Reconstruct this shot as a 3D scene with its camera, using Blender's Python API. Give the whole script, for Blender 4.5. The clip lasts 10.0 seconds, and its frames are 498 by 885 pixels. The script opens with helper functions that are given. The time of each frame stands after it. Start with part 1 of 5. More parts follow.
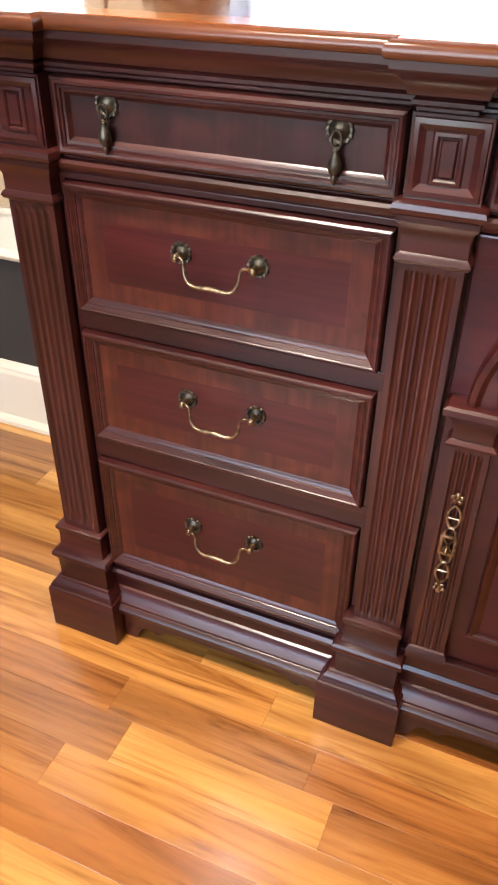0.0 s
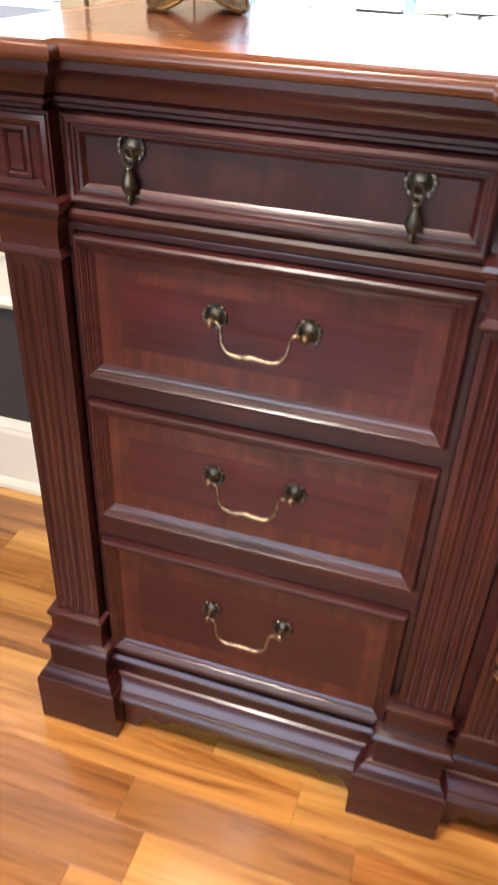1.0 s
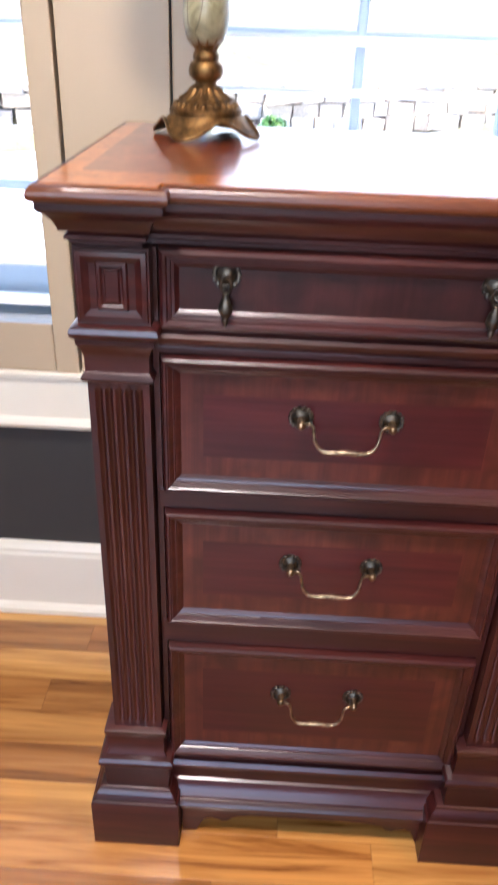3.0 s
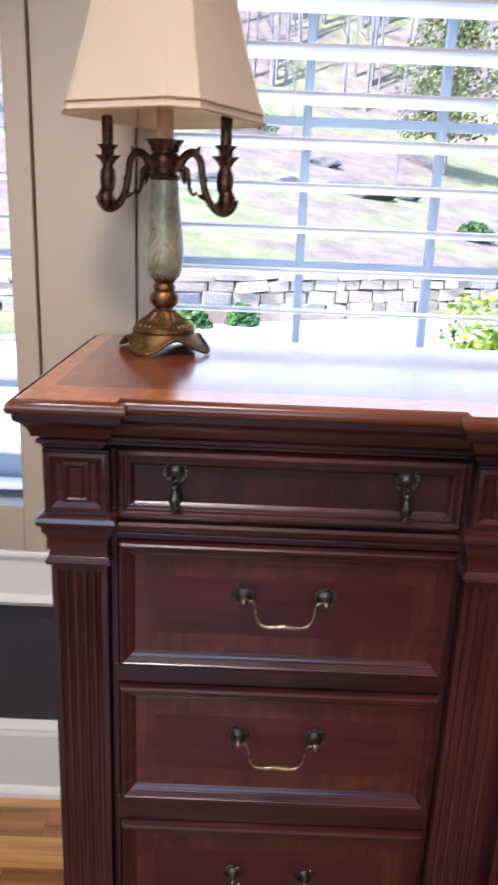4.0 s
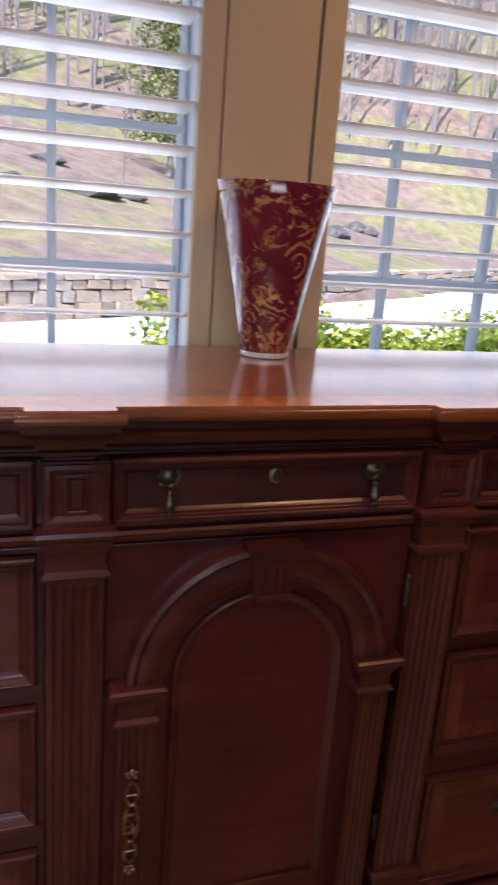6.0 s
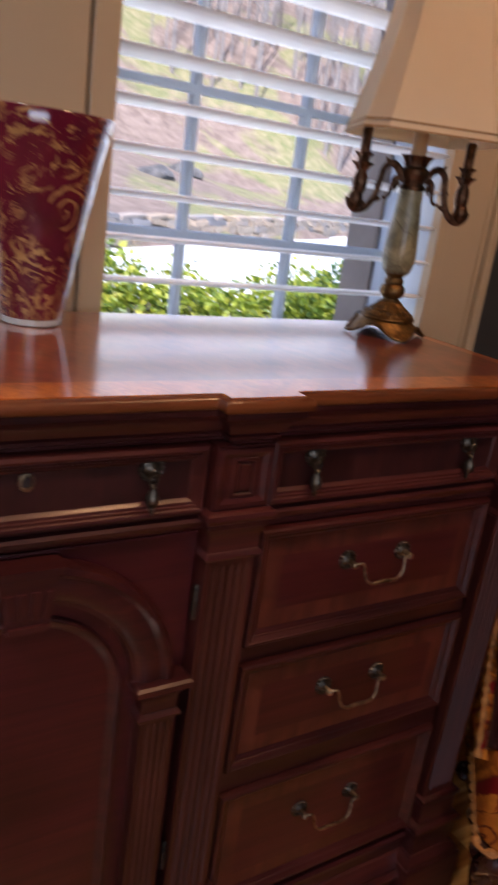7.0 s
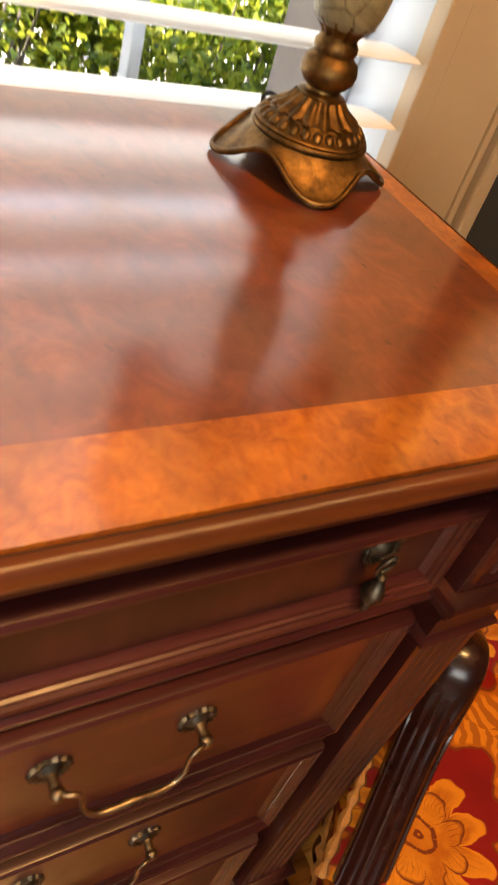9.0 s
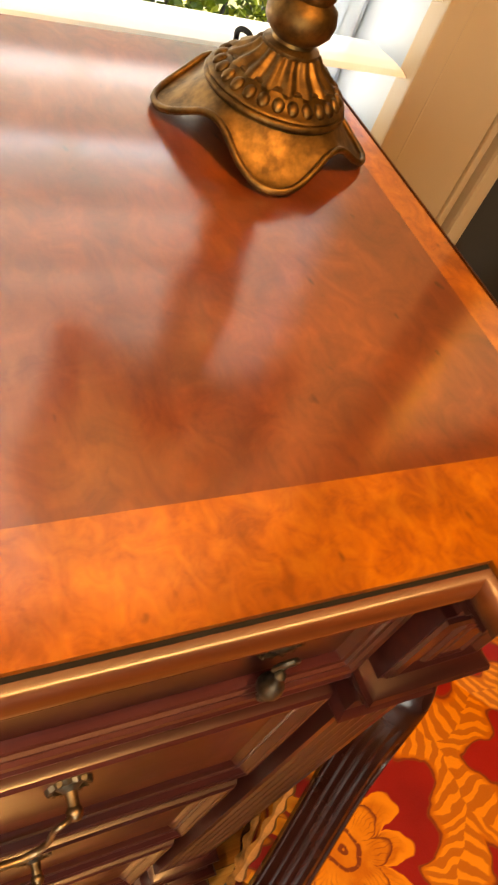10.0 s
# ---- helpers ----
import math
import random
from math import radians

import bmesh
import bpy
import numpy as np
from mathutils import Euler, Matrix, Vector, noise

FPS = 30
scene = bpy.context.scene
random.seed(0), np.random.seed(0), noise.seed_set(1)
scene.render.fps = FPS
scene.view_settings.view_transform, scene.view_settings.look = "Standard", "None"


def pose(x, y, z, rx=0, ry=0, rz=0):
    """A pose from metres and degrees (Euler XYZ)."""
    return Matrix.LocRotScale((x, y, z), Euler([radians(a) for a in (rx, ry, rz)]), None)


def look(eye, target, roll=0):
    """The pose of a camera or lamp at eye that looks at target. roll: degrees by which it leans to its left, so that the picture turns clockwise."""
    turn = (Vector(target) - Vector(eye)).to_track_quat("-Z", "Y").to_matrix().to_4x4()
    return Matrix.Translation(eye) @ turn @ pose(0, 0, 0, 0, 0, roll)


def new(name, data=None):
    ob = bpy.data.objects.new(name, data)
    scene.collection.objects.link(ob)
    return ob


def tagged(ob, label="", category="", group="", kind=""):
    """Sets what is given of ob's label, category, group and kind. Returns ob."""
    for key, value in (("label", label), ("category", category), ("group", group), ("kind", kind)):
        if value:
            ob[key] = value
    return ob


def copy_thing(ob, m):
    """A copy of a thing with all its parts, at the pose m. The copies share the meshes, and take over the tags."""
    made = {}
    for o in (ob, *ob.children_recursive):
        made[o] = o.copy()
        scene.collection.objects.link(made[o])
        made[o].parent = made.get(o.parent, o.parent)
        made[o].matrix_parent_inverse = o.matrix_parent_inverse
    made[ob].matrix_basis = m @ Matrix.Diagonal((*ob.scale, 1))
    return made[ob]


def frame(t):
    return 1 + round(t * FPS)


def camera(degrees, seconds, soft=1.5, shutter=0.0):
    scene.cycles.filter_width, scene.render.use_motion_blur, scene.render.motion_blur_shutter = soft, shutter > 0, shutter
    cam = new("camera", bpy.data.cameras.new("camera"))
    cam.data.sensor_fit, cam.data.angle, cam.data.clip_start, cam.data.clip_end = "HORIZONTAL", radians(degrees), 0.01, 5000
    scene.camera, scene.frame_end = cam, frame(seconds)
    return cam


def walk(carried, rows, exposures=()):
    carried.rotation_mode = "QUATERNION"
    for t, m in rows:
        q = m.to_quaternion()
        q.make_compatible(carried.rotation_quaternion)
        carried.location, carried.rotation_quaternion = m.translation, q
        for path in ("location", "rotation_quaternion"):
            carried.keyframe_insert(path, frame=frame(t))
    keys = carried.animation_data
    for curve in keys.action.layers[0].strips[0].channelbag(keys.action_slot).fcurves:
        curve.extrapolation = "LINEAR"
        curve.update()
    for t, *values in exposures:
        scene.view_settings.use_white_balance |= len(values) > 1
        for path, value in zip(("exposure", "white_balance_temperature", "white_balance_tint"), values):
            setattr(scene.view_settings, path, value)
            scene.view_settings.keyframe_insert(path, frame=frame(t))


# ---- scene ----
cam = camera(36.3, 10.0, soft=2.1, shutter=0.5)
PATH = [
    (0, (-0.13, -0.793, 1.109), (-0.767, 0.709, -0.048), 0.6),
    (0.5, (-0.206, -0.788, 1.112), (-0.753, 0.755, -0.038), 1.2),
    (1, (-0.309, -0.699, 1.105), (-0.778, 0.882, -0.026), 2.5),
    (1.5, (-0.4, -0.622, 1.111), (-0.829, 0.994, 0.013), 3.4),
    (2, (-0.493, -0.644, 1.113), (-0.795, 1.013, 0.035), 2.3),
    (2.2, (-0.55, -0.679, 1.106), (-0.773, 0.969, -0.006), 1.5),
    (3.3, (-0.598, -0.807, 1.184), (-0.628, 1.001, 0.33), 2.6),
    (3.5, (-0.593, -0.836, 1.197), (-0.617, 1.02, 0.454), 2.7),
    (4, (-0.561, -0.867, 1.223), (-0.563, 1.047, 0.643), 2.3),
    (4.5, (-0.485, -0.881, 1.218), (-0.327, 1.042, 0.691), 2.3),
    (5, (-0.421, -0.891, 1.213), (-0.071, 1.012, 0.704), 2.4),
    (5.2, (-0.407, -0.883, 1.22), (-0.012, 1.007, 0.702), 2.5),
    (6.3, (-0.313, -0.853, 1.219), (0.421, 0.923, 0.666), 5.2),
    (6.5, (-0.291, -0.838, 1.22), (0.509, 0.906, 0.657), 5.9),
    (7, (-0.21, -0.721, 1.233), (0.831, 0.864, 0.599), 8.0),
    (7.5, (-0.093, -0.6, 1.229), (1.081, 0.774, 0.373), 12.8),
    (8, (0.1, -0.455, 1.239), (1.252, 0.89, 0.311), 16.4),
    (8.5, (0.237, -0.32, 1.236), (1.284, 1.0, 0.158), 17.5),
    (9, (0.358, -0.192, 1.245), (1.335, 0.982, -0.046), 19.9),
    (9.5, (0.426, -0.122, 1.246), (1.363, 0.914, -0.184), 24.3),
    (10, (0.466, -0.108, 1.259), (1.381, 0.907, -0.201), 26.9),
]
EXPOSURES = [(0, 3.45, 5750, 9), (2.2, 3.15, 5350, 12), (3.5, 2.95, 5150, 15), (4.2, 2.2, 5000, 16), (5.2, 1.8, 5750, 20), (7.0, 1.8, 5650, 21), (7.5, 2.05, 5900, 20), (8.0, 2.55, 6600, 18), (9.0, 2.88, 7600, 12), (10.0, 3.2, 8600, 10)]
walk(cam, [(t, look(eye, target, roll)) for t, eye, target, roll in PATH], EXPOSURES)


# ---- light ----
SUN_AZ, SUN_EL = radians(222), radians(50)      # compass-like, clockwise from +y
world = bpy.data.worlds.new("world")
scene.world = world
world.use_nodes = True
wn = world.node_tree.nodes
sky = wn.new("ShaderNodeTexSky")
sky.sky_type = 'NISHITA'
sky.sun_disc = False
sky.sun_elevation, sky.sun_rotation = SUN_EL, SUN_AZ
wn["Background"].inputs[1].default_value = 0.15
world.node_tree.links.new(sky.outputs[0], wn["Background"].inputs[0])

sun_dir = Vector((math.sin(SUN_AZ) * math.cos(SUN_EL), math.cos(SUN_AZ) * math.cos(SUN_EL), math.sin(SUN_EL)))
sun = new("sun", bpy.data.lights.new("sun", 'SUN'))
sun.data.energy, sun.data.angle, sun.data.color = 3.2, radians(0.5), (1.0, 0.95, 0.86)
sun.matrix_world = look(sun_dir * 60, (0, 0, 0))


def area_lamp(name, eye, target, sx, sy, energy, color):
    ob = new(name, bpy.data.lights.new(name, 'AREA'))
    ob.data.shape, ob.data.size, ob.data.size_y = 'RECTANGLE', sx, sy
    ob.data.energy, ob.data.color = energy, color
    ob.matrix_world = look(eye, target)
    return ob


def spot_lamp(name, eye, target, cone, blend, radius, energy, color):
    ob = new(name, bpy.data.lights.new(name, 'SPOT'))
    ob.data.spot_size, ob.data.spot_blend, ob.data.shadow_soft_size = radians(cone), blend, radius
    ob.data.energy, ob.data.color = energy, color
    ob.matrix_world = look(eye, target)
    return ob


# daylight in the opening of the room's far window, and the recessed ceiling lamps
area_lamp("far_window_daylight", (-1.0, -3.02, 1.6), (-1.0, 0, 1.3), 1.8, 1.5, 4.3, (1.0, 0.94, 0.86))
spot_lamp("ceiling_lamp", (-0.85, -0.66, 2.57), (-0.80, -0.36, 0), 98, 0.6, 0.16, 38, (1.0, 0.82, 0.62))
spot_lamp("warm_ceiling_lamp", (0.74, -0.64, 2.52), (0.95, -0.02, 0.9), 112, 0.8, 0.12, 16, (1.0, 0.54, 0.21))
# sky light in the three window openings, between the blinds and the panes
for lamp_x in (-1.345, -0.366, 0.608):
    area_lamp("window_daylight", (lamp_x, 0.585, 1.36), (lamp_x, 0, 1.36), 0.70, 1.28, 0.80, (0.88, 0.94, 1.0))


# ---- materials ----
def material(name, rough=0.5, metal=0.0, base=(0.5, 0.5, 0.5), spec=0.5):
    m = bpy.data.materials.new(name)
    m.use_nodes = True
    b = m.node_tree.nodes["Principled BSDF"]
    b.inputs["Base Color"].default_value = (*base, 1)
    b.inputs["Roughness"].default_value = rough
    b.inputs["Metallic"].default_value = metal
    b.inputs["Specular IOR Level"].default_value = spec
    return m, m.node_tree.nodes, m.node_tree.links, b


def coords(n, l, scale=(1, 1, 1), rot=(0, 0, 0)):
    c = n.new("ShaderNodeTexCoord")
    p = n.new("ShaderNodeMapping")
    p.inputs["Scale"].default_value = scale
    p.inputs["Rotation"].default_value = rot
    l.new(c.outputs["Object"], p.inputs["Vector"])
    return p.outputs[0]


def noise_tex(n, l, vec, scale=5.0, detail=4.0, rough=0.55, dist=0.0):
    t = n.new("ShaderNodeTexNoise")
    t.inputs["Scale"].default_value = scale
    t.inputs["Detail"].default_value = detail
    t.inputs["Roughness"].default_value = rough
    t.inputs["Distortion"].default_value = dist
    l.new(vec, t.inputs["Vector"])
    return t.outputs["Fac"]


def ramp(n, l, fac, stops):
    r = n.new("ShaderNodeValToRGB")
    e = r.color_ramp.elements
    while len(e) < len(stops):
        e.new(0.5)
    for k, (p, c) in enumerate(stops):
        e[k].position, e[k].color = p, (*c, 1)
    l.new(fac, r.inputs["Fac"])
    return r.outputs["Color"]


def mixc(n, l, fac, a, b, mode='MIX'):
    m = n.new("ShaderNodeMix")
    m.data_type, m.blend_type = 'RGBA', mode
    if isinstance(fac, float):
        m.inputs[0].default_value = fac
    else:
        l.new(fac, m.inputs[0])
    for s, v in ((6, a), (7, b)):
        if isinstance(v, tuple):
            m.inputs[s].default_value = (*v, 1)
        else:
            l.new(v, m.inputs[s])
    return m.outputs[2]


def bump(n, l, b, height, strength=0.2, dist=0.002):
    k = n.new("ShaderNodeBump")
    k.inputs["Strength"].default_value = strength
    k.inputs["Distance"].default_value = dist
    l.new(height, k.inputs["Height"])
    l.new(k.outputs[0], b.inputs["Normal"])


def rough_vary(n, l, b, fac, lo, hi):
    r = n.new("ShaderNodeMapRange")
    r.inputs["To Min"].default_value, r.inputs["To Max"].default_value = lo, hi
    l.new(fac, r.inputs["Value"])
    l.new(r.outputs[0], b.inputs["Roughness"])


def wood(name, dark, mid, light, grain='x', rough=0.3, coat=0.35, blotch=3.0):
    """Polished furniture wood, its grain along the axis given."""
    m, n, l, b = material(name, rough, 0.0, (0.1, 0.02, 0.01), 0.34)
    s = {'x': (3.0, 60, 60), 'y': (60, 3.0, 60), 'z': (60, 60, 3.0)}[grain]
    vec = coords(n, l, s)
    plain = coords(n, l)
    fine = noise_tex(n, l, vec, 1.0, 5, 0.6, 0.6)
    big = noise_tex(n, l, plain, blotch, 3, 0.5, 0.8)
    col = ramp(n, l, fine, [(0.25, dark), (0.5, mid), (0.8, light)])
    shade = ramp(n, l, big, [(0.3, (0.56, 0.53, 0.52)), (0.7, (1.25, 1.2, 1.12))])
    col = mixc(n, l, 1.0, col, shade, 'MULTIPLY')
    l.new(col, b.inputs["Base Color"])
    smudge = noise_tex(n, l, plain, 14, 4, 0.6)
    rough_vary(n, l, b, smudge, rough - 0.07, rough + 0.12)
    b.inputs["Coat Weight"].default_value = coat
    b.inputs["Coat Roughness"].default_value = 0.18
    bump(n, l, b, fine, 0.03, 0.0005)
    return m


MAHOGANY = wood("mahogany", (0.017, 0.0032, 0.0036), (0.040, 0.0078, 0.0074), (0.078, 0.0185, 0.0130), 'x', 0.33, 0.25)
MAHOGANY_UP = wood("mahogany upright grain", (0.015, 0.0030, 0.0033), (0.041, 0.0086, 0.0076), (0.094, 0.0260, 0.0160), 'z', 0.33, 0.25)
VENEER = wood("red veneer", (0.028, 0.0038, 0.0052), (0.048, 0.0068, 0.0084), (0.074, 0.0130, 0.0125), 'x', 0.31, 0.25)
BANDING = wood("crossbanding", (0.042, 0.0088, 0.0070), (0.072, 0.0165, 0.0110), (0.108, 0.0295, 0.0165), 'z', 0.31, 0.25, 16)
# figured veneer, its colour darkened for the shadow under the cornice
FRIEZE_SHADED = wood("frieze veneer darkened by cornice shade", (0.017, 0.0042, 0.0048), (0.032, 0.0080, 0.0082), (0.050, 0.0150, 0.0130), 'z', 0.34, 0.25, 22)


def figured(name, dark, mid, light, scale, rough=0.3):
    """Lacquered veneer with a mottled, burl-like figure and a few small dents."""
    m, n, l, b = material(name, rough)
    v = coords(n, l, (1.0, 0.75, 1.0), (0, 0, 0.6))
    f1 = noise_tex(n, l, v, scale, 6, 0.65, 1.2)
    f2 = noise_tex(n, l, coords(n, l), scale * 0.24, 3, 0.5, 1.0)
    f3 = noise_tex(n, l, coords(n, l, (90, 22, 30), (0, 0, 0.5)), 3.0, 4, 0.6, 1.0)
    col = ramp(n, l, f1, [(0.28, dark), (0.5, mid), (0.74, light)])
    col = mixc(n, l, 1.0, col, ramp(n, l, f2, [(0.3, (0.66, 0.6, 0.56)), (0.7, (1.18, 1.15, 1.1))]), 'MULTIPLY')
    col = mixc(n, l, 1.0, col, ramp(n, l, f3, [(0.3, (0.9, 0.88, 0.86)), (0.6, (1.03, 1.03, 1.03))]), 'MULTIPLY')
    pits = ramp(n, l, noise_tex(n, l, coords(n, l, (1.0, 0.5, 1.0), (0, 0, 0.9)), 85, 2, 0.5), [(0.70, (1, 1, 1)), (0.76, (0.4, 0.36, 0.33))])
    col = mixc(n, l, 1.0, col, pits, 'MULTIPLY')
    l.new(col, b.inputs["Base Color"])
    b.inputs["Coat Weight"].default_value = 1.0
    b.inputs["Coat IOR"].default_value = 2.3
    smudge = noise_tex(n, l, coords(n, l), 7, 5, 0.65)
    r = n.new("ShaderNodeMapRange")
    r.inputs["To Min"].default_value, r.inputs["To Max"].default_value = 0.10, 0.18
    l.new(smudge, r.inputs["Value"])
    l.new(r.outputs[0], b.inputs["Coat Roughness"])
    bump(n, l, b, f1, 0.05, 0.0006)
    return m


TOPVENEER = figured("top veneer", (0.135, 0.026, 0.008), (0.205, 0.044, 0.012), (0.275, 0.072, 0.018), 40)
TOPBAND = figured("burl banding", (0.28, 0.064, 0.006), (0.46, 0.130, 0.011), (0.58, 0.200, 0.020), 75)
NOSE = wood("top edge wood", (0.055, 0.013, 0.005), (0.115, 0.032, 0.009), (0.190, 0.062, 0.016), 'x', 0.30, 0.25)
CARVED = wood("dark carved wood", (0.012, 0.0035, 0.003), (0.024, 0.0065, 0.0048), (0.042, 0.012, 0.008), 'z', 0.24, 0.25)


def brass(name, dark, light, rough):
    m, n, l, b = material(name, rough, 1.0)
    plain = coords(n, l)
    f = noise_tex(n, l, plain, 90, 3, 0.6)
    l.new(ramp(n, l, f, [(0.35, dark), (0.65, light)]), b.inputs["Base Color"])
    rough_vary(n, l, b, f, rough + 0.12, rough - 0.06)
    return m


BRASS = brass("antique brass", (0.11, 0.078, 0.048), (0.38, 0.28, 0.17), 0.36)
PEWTER = brass("darkened brass", (0.035, 0.032, 0.028), (0.15, 0.13, 0.10), 0.45)
BRONZE = brass("bronze resin", (0.085, 0.048, 0.019), (0.22, 0.122, 0.040), 0.46)


def paint(name, base, rough, vary=0.06, scale=3.0, grain=0.05):
    m, n, l, b = material(name, rough, 0.0, base)
    plain = coords(n, l)
    f = noise_tex(n, l, plain, scale, 5, 0.6)
    lo = tuple(c * (1 - vary) for c in base)
    hi = tuple(min(1, c * (1 + vary)) for c in base)
    l.new(ramp(n, l, f, [(0.3, lo), (0.7, hi)]), b.inputs["Base Color"])
    g = noise_tex(n, l, plain, 220, 2, 0.5)
    bump(n, l, b, g, grain, 0.001)
    return m


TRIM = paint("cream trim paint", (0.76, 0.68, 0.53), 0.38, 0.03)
# cream trim colour, darkened and warmed for the dim lamp light on the casings
CASING_TINTED = paint("cream casing paint tinted for room light", (0.43, 0.325, 0.205), 0.4, 0.03)
SLAT = paint("white blind slats", (0.80, 0.78, 0.73), 0.35, 0.02)
WALL = paint("charcoal wall paint", (0.030, 0.028, 0.024), 0.6, 0.1, 4.0, 0.25)
# white sash colour with the bluish backlit shade painted into it
SASH_BACKLIT = paint("white sash paint in bluish backlit shade", (0.46, 0.52, 0.59), 0.4, 0.03)
# outer jamb colour with the grey-brown shade on that side painted in
JAMB_SHADED = paint("outer jamb paint darkened by shade", (0.24, 0.20, 0.175), 0.6, 0.12, 12)
CEIL = paint("ceiling paint", (0.78, 0.76, 0.7), 0.7, 0.02)

GLASS, gn, gl, gb = material("window glass", 0.0, 0.0, (1, 1, 1))
gb.inputs["Transmission Weight"].default_value = 1.0
gb.inputs["IOR"].default_value = 1.02


def floor_wood():
    m, n, l, b = material("oak floorboards", 0.3)
    vec = coords(n, l, (2.2, 34, 34))
    oi = n.new("ShaderNodeObjectInfo")
    sh = n.new("ShaderNodeVectorMath")
    sh.operation = 'MULTIPLY_ADD'
    cx = n.new("ShaderNodeCombineXYZ")
    for k in range(3):
        l.new(oi.outputs["Random"], cx.inputs[k])
    l.new(cx.outputs[0], sh.inputs[0])
    sh.inputs[1].default_value = (41, 67, 23)
    l.new(vec, sh.inputs[2])
    g1 = noise_tex(n, l, sh.outputs[0], 1.0, 6, 0.62, 1.2)
    g2 = noise_tex(n, l, sh.outputs[0], 0.22, 3, 0.5, 1.5)
    tone = ramp(n, l, oi.outputs["Random"], [(0.0, (0.24, 0.090, 0.020)), (0.25, (0.44, 0.200, 0.044)), (0.5, (0.33, 0.125, 0.026)), (0.75, (0.56, 0.29, 0.072)), (1.0, (0.47, 0.22, 0.050))])
    col = mixc(n, l, 1.0, tone, ramp(n, l, g1, [(0.30, (0.36, 0.26, 0.19)), (0.43, (0.82, 0.76, 0.7)), (0.55, (1, 1, 1)), (0.75, (1.25, 1.22, 1.15))]), 'MULTIPLY')
    col = mixc(n, l, 1.0, col, ramp(n, l, g2, [(0.3, (0.55, 0.46, 0.38)), (0.5, (1.0, 1.0, 1.0)), (0.7, (1.25, 1.3, 1.35))]), 'MULTIPLY')
    l.new(col, b.inputs["Base Color"])
    rough_vary(n, l, b, g1, 0.30, 0.16)
    b.inputs["Coat Weight"].default_value = 0.7
    b.inputs["Coat IOR"].default_value = 1.6
    b.inputs["Coat Roughness"].default_value = 0.15
    bump(n, l, b, g1, 0.12, 0.0008)
    return m


FLOOR = floor_wood()


# ---- mesh helpers ----
def part(name, bm, mat, parent=None, label="", smooth=0.0):
    """Links a bmesh as one mesh object under a thing or a part."""
    bmesh.ops.recalc_face_normals(bm, faces=bm.faces)
    me = bpy.data.meshes.new(name)
    bm.to_mesh(me)
    bm.free()
    me.materials.append(mat)
    if smooth:
        me.shade_smooth()
        me.set_sharp_from_angle(angle=radians(smooth))
    ob = new(name, me)
    ob.parent = parent
    if label:
        ob["label"] = label
    return ob


def thing(name, label, category, group="", at=(0, 0, 0), kind=""):
    ob = new(name)
    ob.location = at
    ob.empty_display_size = 0.05
    return tagged(ob, label, category, group, kind)


def box(bm, x0, x1, y0, y1, z0, z1, bevel=0.0):
    r = bmesh.ops.create_cube(bm, size=1, matrix=Matrix.LocRotScale(((x0 + x1) / 2, (y0 + y1) / 2, (z0 + z1) / 2), None, (x1 - x0, y1 - y0, z1 - z0)))
    if bevel:
        edges = list({e for v in r["verts"] for e in v.link_edges})
        bmesh.ops.bevel(bm, geom=edges, offset=bevel, segments=2, profile=0.6, affect='EDGES')
    return bm


def boxed(*a, bevel=0.0):
    return box(bmesh.new(), *a, bevel=bevel)


def sweep(bm, path, profile, caps=True):
    """A moulding: profile points (outward, z) carried along an open plan path, mitred at its corners; outward is to the path's right."""
    rows = []
    count = len(path)
    for k, p in enumerate(path):
        p = Vector(p)
        a = (p - Vector(path[k - 1])).normalized() if k else None
        b = (Vector(path[k + 1]) - p).normalized() if k < count - 1 else None
        na = Vector((-a.y, a.x)) * -1 if a else None
        nb = Vector((-b.y, b.x)) * -1 if b else None
        if na is None or nb is None:
            off = na or nb
        else:
            off = (na + nb) / max(0.2, 1 + na.dot(nb))
        rows.append([bm.verts.new((p.x + off.x * d, p.y + off.y * d, z)) for d, z in profile])
    for r0, r1 in zip(rows, rows[1:]):
        for i in range(len(profile) - 1):
            bm.faces.new((r0[i], r1[i], r1[i + 1], r0[i + 1]))
    if caps:
        bm.faces.new(rows[0])
        bm.faces.new(rows[-1][::-1])
    return rows


def stepped(bm, x0, x1, yf, yb, profile):
    """A block whose front and sides follow a moulded profile of (outward, z), closed above and below."""
    path = [(x0, yb), (x0, yf), (x1, yf), (x1, yb)]
    rows = sweep(bm, path, profile, caps=False)
    bm.faces.new([r[0] for r in rows])
    bm.faces.new([r[-1] for r in rows])
    bm.faces.new(rows[0] + rows[-1][::-1])
    return bm


def picture_frame(bm, x0, x1, z0, z1, profile, fill=False):
    """A mitred rectangular moulding in a front: profile points (inset, y)."""
    rings = []
    for d, y in profile:
        rings.append([bm.verts.new(v) for v in ((x0 + d, y, z0 + d), (x1 - d, y, z0 + d), (x1 - d, y, z1 - d), (x0 + d, y, z1 - d))])
    for a, b in zip(rings, rings[1:]):
        for k in range(4):
            bm.faces.new((a[k], a[(k + 1) % 4], b[(k + 1) % 4], b[k]))
    if fill:
        bm.faces.new(rings[-1])
    return bm


